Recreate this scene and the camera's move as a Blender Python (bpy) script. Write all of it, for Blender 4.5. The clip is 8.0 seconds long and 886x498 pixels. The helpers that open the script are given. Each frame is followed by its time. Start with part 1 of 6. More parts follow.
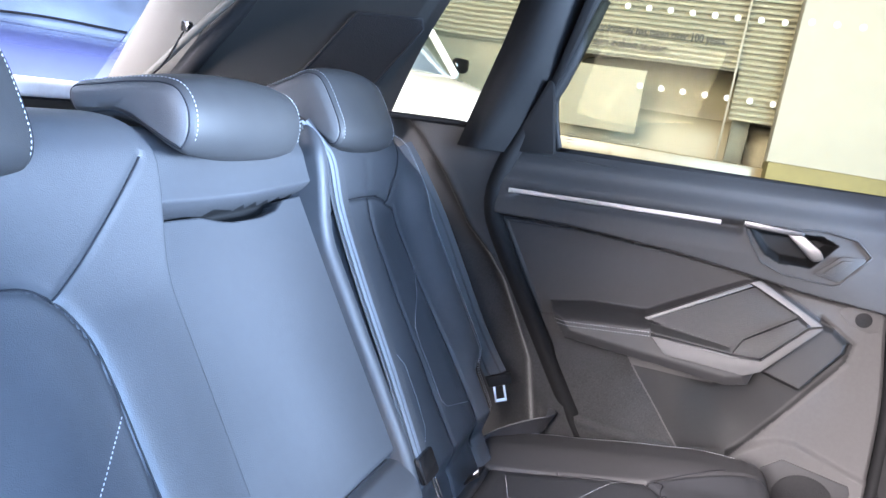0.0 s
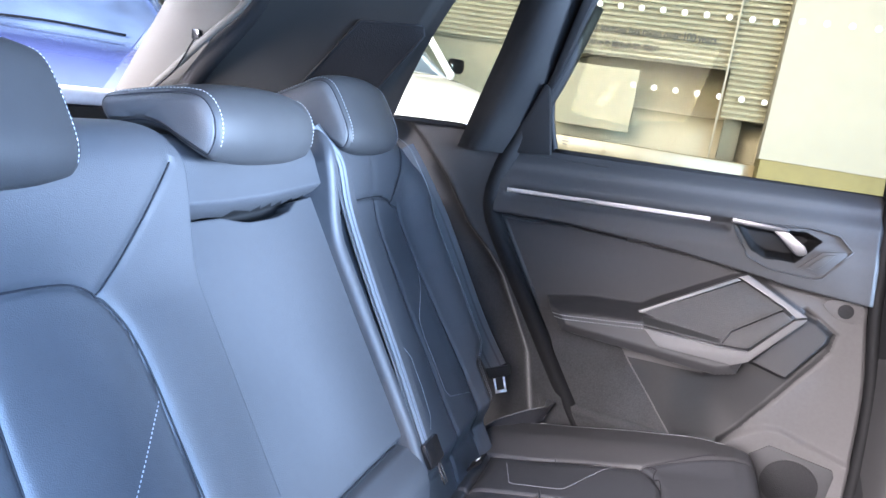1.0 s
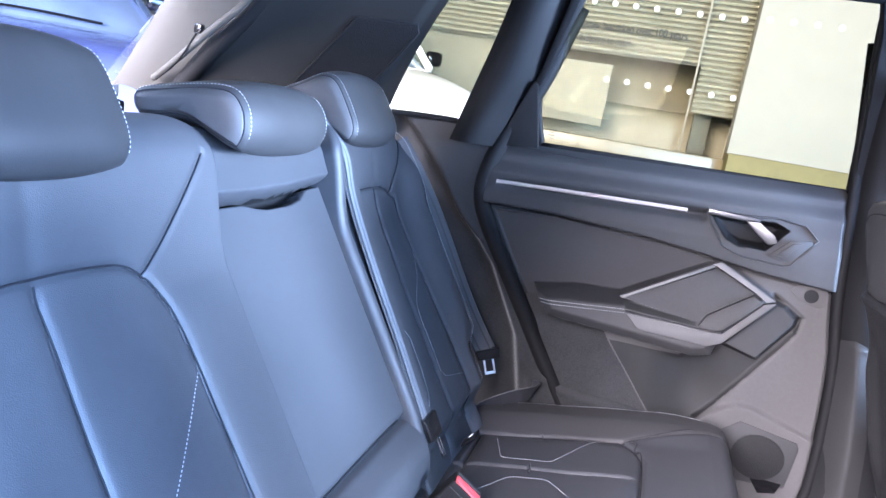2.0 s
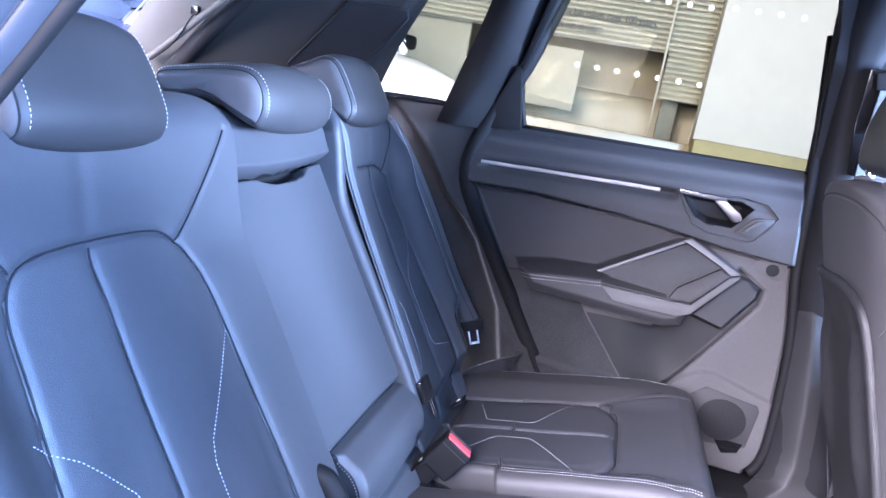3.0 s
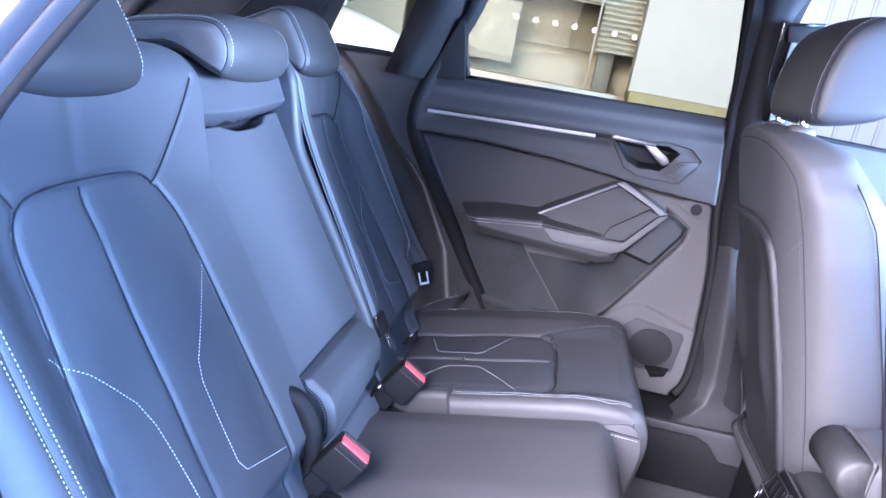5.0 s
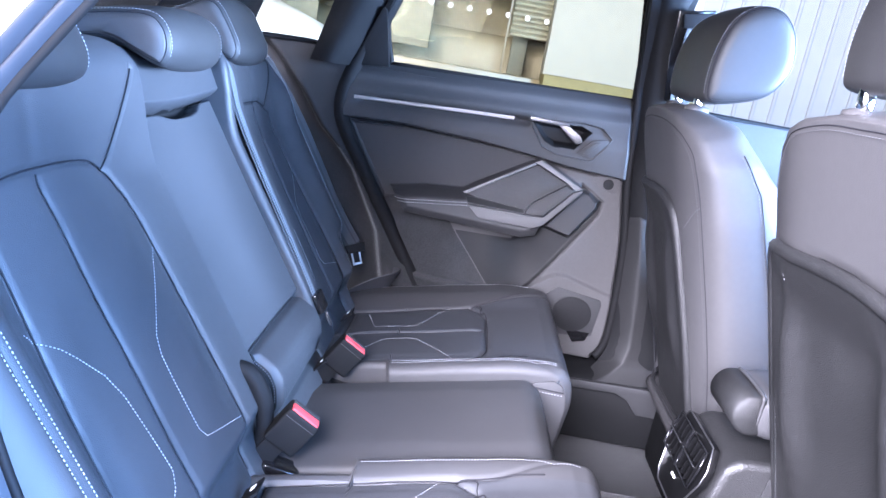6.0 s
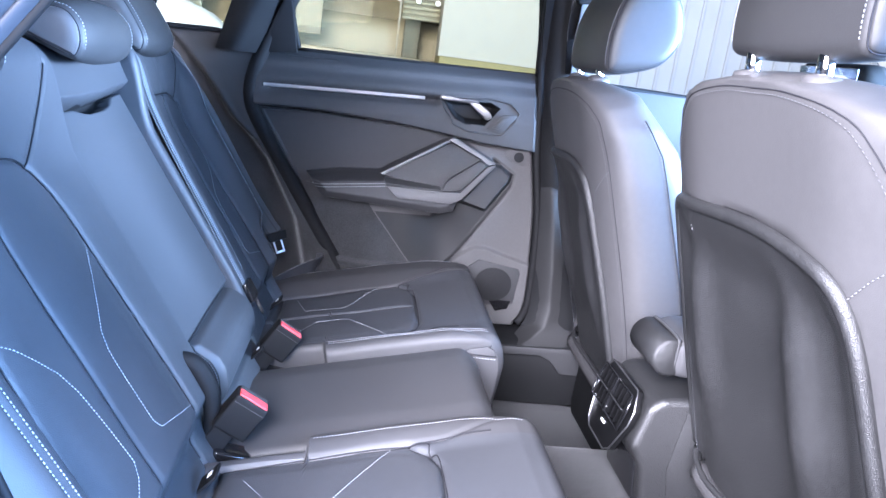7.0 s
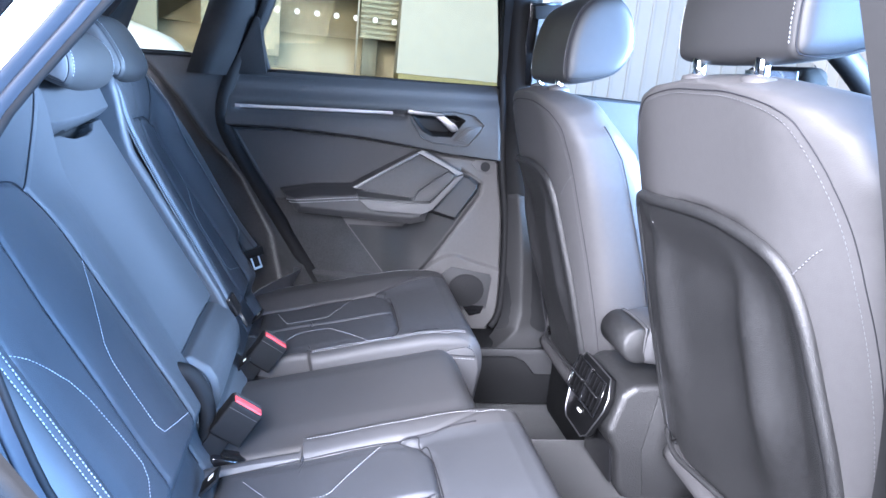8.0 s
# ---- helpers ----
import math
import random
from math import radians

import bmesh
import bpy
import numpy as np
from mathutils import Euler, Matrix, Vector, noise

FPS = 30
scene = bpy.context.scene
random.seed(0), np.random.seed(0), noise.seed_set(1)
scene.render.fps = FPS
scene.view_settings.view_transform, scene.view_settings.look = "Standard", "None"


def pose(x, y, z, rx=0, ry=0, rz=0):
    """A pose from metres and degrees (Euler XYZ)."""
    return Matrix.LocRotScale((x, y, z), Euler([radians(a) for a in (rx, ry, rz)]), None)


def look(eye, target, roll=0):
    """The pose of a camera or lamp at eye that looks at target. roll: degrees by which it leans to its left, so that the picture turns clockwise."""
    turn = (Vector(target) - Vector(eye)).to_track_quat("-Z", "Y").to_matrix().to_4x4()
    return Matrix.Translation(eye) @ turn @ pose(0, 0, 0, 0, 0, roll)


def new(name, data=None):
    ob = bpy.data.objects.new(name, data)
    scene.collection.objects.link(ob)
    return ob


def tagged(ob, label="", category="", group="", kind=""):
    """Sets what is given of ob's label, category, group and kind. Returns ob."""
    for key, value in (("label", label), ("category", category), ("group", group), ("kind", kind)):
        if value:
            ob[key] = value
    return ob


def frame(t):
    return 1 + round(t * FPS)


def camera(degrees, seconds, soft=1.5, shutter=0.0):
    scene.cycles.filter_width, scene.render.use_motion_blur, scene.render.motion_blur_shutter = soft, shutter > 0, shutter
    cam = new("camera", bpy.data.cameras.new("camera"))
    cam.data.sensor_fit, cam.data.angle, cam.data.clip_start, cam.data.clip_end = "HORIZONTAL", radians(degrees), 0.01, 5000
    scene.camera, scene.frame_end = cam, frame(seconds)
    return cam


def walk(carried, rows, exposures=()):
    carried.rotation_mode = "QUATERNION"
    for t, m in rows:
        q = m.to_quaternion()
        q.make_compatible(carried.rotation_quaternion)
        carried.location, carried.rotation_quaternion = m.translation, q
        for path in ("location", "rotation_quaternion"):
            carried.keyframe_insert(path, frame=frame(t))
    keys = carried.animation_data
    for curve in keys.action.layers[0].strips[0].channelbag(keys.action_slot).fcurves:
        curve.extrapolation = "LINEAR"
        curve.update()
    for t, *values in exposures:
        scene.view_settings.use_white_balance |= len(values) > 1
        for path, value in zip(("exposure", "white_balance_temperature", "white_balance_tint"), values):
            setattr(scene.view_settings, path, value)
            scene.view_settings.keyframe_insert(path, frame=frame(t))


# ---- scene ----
cam = camera(64.3, 8.0)
PATH = [
    (0, (0.132, -0.663, 1.12), (-0.487, 1.198, 0.728), 9.3),
    (0.5, (0.132, -0.692, 1.124), (-0.488, 1.168, 0.731), 9.1),
    (1, (0.138, -0.721, 1.127), (-0.467, 1.144, 0.734), 9.0),
    (1.5, (0.131, -0.755, 1.129), (-0.44, 1.121, 0.733), 9.2),
    (3, (0.101, -0.888, 1.119), (-0.327, 1.017, 0.688), 10.4),
    (3.5, (0.111, -0.903, 1.12), (-0.282, 1.004, 0.664), 10.4),
    (4, (0.114, -0.903, 1.099), (-0.244, 1.002, 0.609), 10.3),
    (5.5, (0.1, -1.031, 1.118), (-0.045, 0.893, 0.593), 10.6),
    (6, (0.096, -1.062, 1.115), (0.075, 0.868, 0.591), 10.1),
    (6.5, (0.077, -1.089, 1.112), (0.188, 0.838, 0.588), 9.1),
    (7, (0.055, -1.105, 1.103), (0.304, 0.809, 0.58), 7.8),
    (7.5, (0.034, -1.129, 1.091), (0.34, 0.783, 0.591), 6.7),
    (8, (0.026, -1.167, 1.097), (0.37, 0.746, 0.629), 5.8),
]
LIGHT = [(0, 0.52, 6050, 15), (1.5, 0.50, 5850, 17), (3.5, 0.34, 5300, 28), (5.5, 0.36, 5300, 22), (7, 0.32, 5300, 16), (8, 0.27, 5300, 12)]
walk(cam, [(t, look(eye, target, roll)) for t, eye, target, roll in PATH], LIGHT)

# ---- light ----
world = bpy.data.worlds.new("sky")
scene.world = world
world.use_nodes = True
_sky = world.node_tree.nodes.new("ShaderNodeTexSky")
_sky.sky_type, _sky.sun_disc = "NISHITA", False
SUN_UP, SUN_TURN = 56.0, 192.0
_sky.sun_elevation, _sky.sun_rotation = radians(SUN_UP), radians(SUN_TURN)
_bg = world.node_tree.nodes["Background"]
world.node_tree.links.new(_sky.outputs[0], _bg.inputs[0])
_bg.inputs[1].default_value = 0.03
sun = new("sun", bpy.data.lights.new("sun", "SUN"))
sun.data.energy, sun.data.angle, sun.data.color = 0.36, radians(14), (1.0, 0.86, 0.66)
_d = Vector((math.sin(radians(SUN_TURN)) * math.cos(radians(SUN_UP)), math.cos(radians(SUN_TURN)) * math.cos(radians(SUN_UP)), math.sin(radians(SUN_UP))))
sun.matrix_world = look(_d * 20, (0, 0, 0))


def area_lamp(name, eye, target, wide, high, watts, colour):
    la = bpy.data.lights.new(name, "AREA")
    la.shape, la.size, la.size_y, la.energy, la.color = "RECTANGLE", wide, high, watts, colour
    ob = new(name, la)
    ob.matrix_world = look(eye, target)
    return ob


# added area lamps stand in for daylight at open door, windscreen and tailgate glass
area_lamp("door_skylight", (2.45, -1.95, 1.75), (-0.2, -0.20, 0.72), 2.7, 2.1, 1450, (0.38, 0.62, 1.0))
# warm fill lamp added to brighten the door and front seats
area_lamp("warm_door_fill", (-1.15, -2.75, 2.20), (0.3, 0.0, 0.70), 2.6, 1.9, 2550, (1.0, 0.90, 0.85))
area_lamp("windscreen_daylight", (2.50, 0.0, 1.26), (-0.3, 0.05, 0.75), 0.75, 0.45, 900, (0.58, 0.77, 1.0))
area_lamp("tailgate_daylight", (-1.45, 0.0, 1.75), (0.2, 0.0, 0.9), 1.0, 0.5, 35, (0.9, 0.95, 1.0))


# ---- materials ----
def mat(name, colour, rough=0.5, metal=0.0, scale=60.0, vary=0.15, bump=0.0, bump_scale=600.0, cells=False, spec=0.5, coat=0.0, sheen=0.0, broad=6.0, per_object=0.0):
    m = bpy.data.materials.new(name)
    m.use_nodes = True
    nt = m.node_tree
    b = nt.nodes["Principled BSDF"]
    geo = nt.nodes.new("ShaderNodeTexCoord")
    n1, n2 = nt.nodes.new("ShaderNodeTexNoise"), nt.nodes.new("ShaderNodeTexNoise")
    n1.inputs["Scale"].default_value, n2.inputs["Scale"].default_value = scale, broad
    n1.inputs["Detail"].default_value, n2.inputs["Detail"].default_value = 4, 3
    for n in (n1, n2):
        nt.links.new(geo.outputs["Object"], n.inputs["Vector"])
    add = nt.nodes.new("ShaderNodeMath")
    add.operation = "ADD"
    nt.links.new(n1.outputs["Fac"], add.inputs[0])
    nt.links.new(n2.outputs["Fac"], add.inputs[1])
    half = nt.nodes.new("ShaderNodeMath")
    half.operation, half.inputs[1].default_value = "MULTIPLY", 0.5
    nt.links.new(add.outputs[0], half.inputs[0])
    ramp = nt.nodes.new("ShaderNodeValToRGB")
    ramp.color_ramp.elements[0].position, ramp.color_ramp.elements[1].position = 0.32, 0.68
    ramp.color_ramp.elements[0].color = (*[c * (1 - vary) for c in colour], 1)
    ramp.color_ramp.elements[1].color = (*[min(1, c * (1 + vary)) for c in colour], 1)
    nt.links.new(half.outputs[0], ramp.inputs[0])
    nt.links.new(ramp.outputs[0], b.inputs["Base Color"])
    rr = nt.nodes.new("ShaderNodeMapRange")
    rr.inputs["To Min"].default_value, rr.inputs["To Max"].default_value = max(0.02, rough - 0.07), min(1, rough + 0.07)
    nt.links.new(n2.outputs["Fac"], rr.inputs["Value"])
    nt.links.new(rr.outputs[0], b.inputs["Roughness"])
    b.inputs["Metallic"].default_value = metal
    b.inputs["Specular IOR Level"].default_value = spec
    b.inputs["Coat Weight"].default_value = coat
    b.inputs["Sheen Weight"].default_value = sheen
    b.inputs["Sheen Roughness"].default_value = 0.5
    if bump:
        t = nt.nodes.new("ShaderNodeTexVoronoi" if cells else "ShaderNodeTexNoise")
        t.inputs["Scale"].default_value = bump_scale
        nt.links.new(geo.outputs["Object"], t.inputs["Vector"])
        bp = nt.nodes.new("ShaderNodeBump")
        bp.inputs["Strength"].default_value, bp.inputs["Distance"].default_value = bump, 0.0006
        nt.links.new(t.outputs[0], bp.inputs["Height"])
        nt.links.new(bp.outputs[0], b.inputs["Normal"])
    return m


def glass(name, tint=(0.9, 0.95, 0.93), rough=0.0, ior=1.02):
    m = bpy.data.materials.new(name)
    m.use_nodes = True
    b = m.node_tree.nodes["Principled BSDF"]
    b.inputs["Base Color"].default_value = (*tint, 1)
    b.inputs["Transmission Weight"].default_value, b.inputs["Roughness"].default_value, b.inputs["IOR"].default_value = 1.0, rough, ior
    return m


LEATHER = mat("black leather", (0.027, 0.028, 0.031), 0.54, scale=90, vary=0.09, bump=0.3, bump_scale=900, cells=True, spec=0.38)
LEATHER_BACK = mat("black leather cloth", (0.036, 0.035, 0.0355), 0.56, scale=90, vary=0.08, bump=0.2, bump_scale=800, cells=True, spec=0.25)
LEATHER_SMOOTH = mat("smooth black leather", (0.028, 0.0277, 0.029), 0.6, scale=70, vary=0.06, bump=0.12, bump_scale=900, cells=True, spec=0.36)
# LEATHER darkened: the shade on the headrests is put into this colour
SHADED_LEATHER = mat("black leather with shade in its colour", (0.0175, 0.0174, 0.0180), 0.55, scale=80, vary=0.08, bump=0.15, bump_scale=900, cells=True, spec=0.3)
DOOR_LEATHER = mat("black door leather", (0.021, 0.0207, 0.0215), 0.6, scale=70, vary=0.06, bump=0.12, bump_scale=900, cells=True, spec=0.25)
# shadow-coloured: puts the shade of the sewn creases into the cord
SEAM = mat("seam cord in crease shade colour", (0.012, 0.012, 0.014), 0.7, scale=300, vary=0.1, spec=0.1)
THREAD = mat("pale grey thread", (0.29, 0.295, 0.31), 0.7, scale=400, vary=0.15)
THREAD_DARK = mat("dark grey thread", (0.055, 0.055, 0.059), 0.7, scale=400, vary=0.15)
TRIM = mat("grained dark trim", (0.019, 0.019, 0.0197), 0.58, scale=120, vary=0.08, bump=0.3, bump_scale=1100, cells=True, spec=0.25)
# the recessed pocket gets less light; that shade is put into this colour
TRIM_SHADED = mat("moulded pocket trim with shade in its colour", (0.0062, 0.0061, 0.0062), 0.6, scale=120, vary=0.1, bump=0.3, bump_scale=1100, cells=True, spec=0.3)
PILLAR_TRIM = mat("dark grained pillar plastic", (0.0115, 0.0114, 0.0115), 0.55, scale=120, vary=0.12, bump=0.4, bump_scale=1000, cells=True, spec=0.28)
VENT_BLACK = mat("satin black vent plastic", (0.0028, 0.0028, 0.003), 0.32, scale=90, vary=0.1, spec=0.25)
TRIM_DARK = mat("black trim", (0.0046, 0.0047, 0.0050), 0.66, scale=80, vary=0.12, bump=0.2, bump_scale=900, cells=True, spec=0.13)
CARPET = mat("dark felt lining", (0.021, 0.0209, 0.0213), 0.95, scale=420, vary=0.55, bump=0.8, bump_scale=1500, sheen=0.3, spec=0.1)
FLOOR_CARPET = mat("charcoal carpet", (0.0115, 0.0114, 0.0116), 0.97, scale=600, vary=0.4, bump=1.0, bump_scale=1300, sheen=0.1, spec=0.08)
HARD = mat("moulded grey plastic", (0.043, 0.0415, 0.041), 0.65, scale=150, vary=0.08, bump=0.5, bump_scale=1500, cells=True, spec=0.3)
CONSOLE = mat("coarse grained console plastic", (0.0095, 0.0095, 0.0097), 0.42, scale=160, vary=0.12, bump=0.9, bump_scale=520, cells=True, spec=0.4)
SHELL = mat("grained seat shell plastic", (0.0115, 0.0115, 0.0118), 0.44, scale=130, vary=0.34, bump=0.8, bump_scale=800, cells=True, spec=0.35)
TAUPE = mat("grey pillar lining", (0.018, 0.0170, 0.0140), 0.75, scale=300, vary=0.12, bump=0.5, bump_scale=1300)
SIDE_LINING = mat("dark grey side lining", (0.0062, 0.0060, 0.0055), 0.8, scale=300, vary=0.12, bump=0.4, bump_scale=1400, spec=0.12)
SILL_PALE = mat("pale grey sill lining", (0.30, 0.31, 0.33), 0.6, scale=80, vary=0.08, spec=0.2)
HEADLINER = mat("black headliner", (0.005, 0.0052, 0.006), 0.9, scale=300, vary=0.15, bump=0.4, bump_scale=1400, spec=0.08)
SATIN = mat("satin aluminium", (0.33, 0.33, 0.335), 0.36, metal=1.0, scale=200, vary=0.05)
PULL_GREY = mat("satin grey plastic", (0.030, 0.0296, 0.030), 0.6, metal=0.0, scale=200, vary=0.06)
LEVER_METAL = mat("satin grey metal", (0.075, 0.075, 0.077), 0.40, metal=1.0, scale=200, vary=0.05)
SILVER = mat("silver painted plastic", (0.055, 0.055, 0.056), 0.5, metal=0.3, scale=200, vary=0.05)
CHROME = mat("chrome", (0.8, 0.8, 0.82), 0.1, metal=1.0, scale=200, vary=0.03)
GLOSS = mat("gloss black plastic", (0.005, 0.005, 0.0055), 0.16, scale=50, vary=0.1, coat=0.2)
RUBBER = mat("black rubber seal", (0.004, 0.004, 0.0043), 0.7, scale=90, vary=0.15, spec=0.15)
RUBBER_BLUE = mat("satin rubber seal", (0.0224, 0.0240, 0.0288), 0.6, scale=90, vary=0.1, spec=0.15)
WEB = mat("woven black belt webbing", (0.018, 0.0185, 0.021), 0.55, scale=700, vary=0.25, bump=0.5, bump_scale=1800)
WEB_PALE = mat("belt webbing pale ribs", (0.085, 0.092, 0.105), 0.5, scale=700, vary=0.2, bump=0.4, bump_scale=1800)
RED = mat("red buckle button", (0.40, 0.045, 0.05), 0.6, scale=100, vary=0.1, spec=0.2)
MESH = mat("speaker mesh", (0.010, 0.010, 0.0105), 0.6, scale=300, vary=0.2, bump=1.0, bump_scale=420, cells=True, spec=0.1)
GRILLE = mat("perforated black grille", (0.0028, 0.0028, 0.0030), 0.6, scale=300, vary=0.2, bump=1.0, bump_scale=380, cells=True, spec=0.1)
WHITE_TAG = mat("white printed mark", (0.8, 0.8, 0.8), 0.5, scale=200, vary=0.04)
PAINT_WHITE = mat("white car paint", (0.78, 0.78, 0.77), 0.2, scale=30, vary=0.03, coat=0.6)
PAINT_BEIGE = mat("pale beige of the reflected car", (0.27, 0.242, 0.172), 0.55, scale=30, vary=0.05, coat=0.1)
PAINT_BLUE = mat("blue car paint", (0.20, 0.24, 0.50), 0.25, metal=0.5, scale=400, vary=0.1, coat=0.8)
# these tints dim the over-lit outside; WINDOW's yellow also stands in for haze
FRONT_GLASS = glass("front window glass", (0.60, 0.63, 0.66))
WINDOW = glass("window glass", (0.475, 0.46, 0.335))
REAR_GLASS = glass("tinted tailgate glass", (0.56, 0.63, 0.75))
SHOP_GLASS = glass("showroom glass", (0.97, 0.96, 0.92), 0.0, 1.2)
# pale blue with soft blotches: sky and cloud reflections put into the colour
SKY_GLASS = mat("car glass with painted sky reflection", (0.45, 0.56, 0.70), 0.06, metal=0.6, scale=2.5, vary=0.35, coat=0.5, broad=1.2)
SHOW_GLASS = mat("tan glass of the reflected car", (0.16, 0.142, 0.098), 0.2, scale=3, vary=0.2, broad=1.5)
THREAD_GREY = mat("mid grey thread", (0.050, 0.050, 0.053), 0.7, scale=400, vary=0.15)
PAVING = mat("pale paving", (0.16, 0.155, 0.145), 0.9, scale=8, vary=0.15, bump=0.5, bump_scale=60)
KERB = mat("yellow painted kerb", (0.22, 0.19, 0.08), 0.7, scale=20, vary=0.15)
RENDER_WHITE = mat("white rendered wall", (0.37, 0.36, 0.315), 0.8, scale=12, vary=0.04, bump=0.3, bump_scale=90)
CREAM = mat("cream partition", (0.16, 0.15, 0.108), 0.7, scale=10, vary=0.04)
BLIND = mat("slatted blind", (0.215, 0.205, 0.155), 0.6, scale=20, vary=0.06)
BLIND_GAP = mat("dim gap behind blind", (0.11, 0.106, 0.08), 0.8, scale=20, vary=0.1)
FRAME_ALU = mat("grey-beige window frame", (0.19, 0.17, 0.12), 0.4, scale=20, vary=0.05)
SHOW_FLOOR = mat("showroom floor", (0.25, 0.205, 0.125), 0.3, scale=6, vary=0.12)
TAN = mat("beige showroom interior", (0.36, 0.33, 0.24), 0.7, scale=4, vary=0.12)
TYRE = mat("tyre rubber", (0.02, 0.02, 0.02), 0.8, scale=60, vary=0.2)
GREY_TEXT = mat("grey lettering", (0.03, 0.03, 0.03), 0.7, scale=50, vary=0.05)


# ---- building helpers ----
def thing(name, label, category, group="", kind=""):
    return tagged(new(name), label, category, group, kind)


def put(name, verts, faces, material, parent=None, label="", smooth=True):
    me = bpy.data.meshes.new(name)
    me.from_pydata([tuple(v) for v in verts], [], [tuple(f) for f in faces])
    bm = bmesh.new()
    bm.from_mesh(me)
    bmesh.ops.recalc_face_normals(bm, faces=bm.faces)
    bm.to_mesh(me)
    bm.free()
    me.materials.append(material)
    if smooth:
        me.polygons.foreach_set("use_smooth", [True] * len(me.polygons))
    me.update()
    ob = new(name, me)
    ob.parent = parent
    if label:
        ob["label"] = label
    return ob


def part(name, bm, material, parent=None, label="", smooth=True):
    bmesh.ops.recalc_face_normals(bm, faces=bm.faces)
    me = bpy.data.meshes.new(name)
    bm.to_mesh(me)
    bm.free()
    me.materials.append(material)
    if smooth:
        me.polygons.foreach_set("use_smooth", [True] * len(me.polygons))
        me.set_sharp_from_angle(angle=radians(40))
    ob = new(name, me)
    ob.parent = parent
    if label:
        ob["label"] = label
    return ob


def crv(pts, n=12, closed=False):
    """Smooth curve through the points."""
    p = np.array(pts, float)
    k = len(p)
    out = []
    for i in range(k if closed else k - 1):
        if closed:
            a, b, c, d = p[(i - 1) % k], p[i], p[(i + 1) % k], p[(i + 2) % k]
        else:
            a, b, c, d = p[max(i - 1, 0)], p[i], p[i + 1], p[min(i + 2, k - 1)]
        for j in range(n):
            t = j / n
            out.append(0.5 * (2 * b + (c - a) * t + (2 * a - 5 * b + 4 * c - d) * t * t + (3 * b - a - 3 * c + d) * t ** 3))
    if not closed:
        out.append(p[-1])
    return np.array(out)


def soft(a, b, x):
    t = np.clip((x - a) / (b - a), 0, 1)
    return t * t * (3 - 2 * t)


def near_line(X, Y, pts):
    """Distance of the points from a polyline."""
    best = np.full(np.broadcast(X, Y).shape, 1e9)
    for (ax, ay), (bx, by) in zip(pts[:-1], pts[1:]):
        dx, dy = bx - ax, by - ay
        t = np.clip(((X - ax) * dx + (Y - ay) * dy) / (dx * dx + dy * dy + 1e-12), 0, 1)
        best = np.minimum(best, np.hypot(X - ax - t * dx, Y - ay - t * dy))
    return best


def within(X, Y, poly):
    """Signed distance from a polygon's edge, positive inside."""
    inside = np.zeros(np.broadcast(X, Y).shape, bool)
    k = len(poly)
    for i in range(k):
        (ax, ay), (bx, by) = poly[i], poly[(i + 1) % k]
        if ay == by:
            continue
        hit = ((ay > Y) != (by > Y)) & (X < (bx - ax) * (Y - ay) / (by - ay) + ax)
        inside ^= hit
    d = near_line(X, Y, list(poly) + [poly[0]])
    return np.where(inside, d, -d)


def groove(d, depth, width):
    return -depth * np.exp(-(d / width) ** 2)


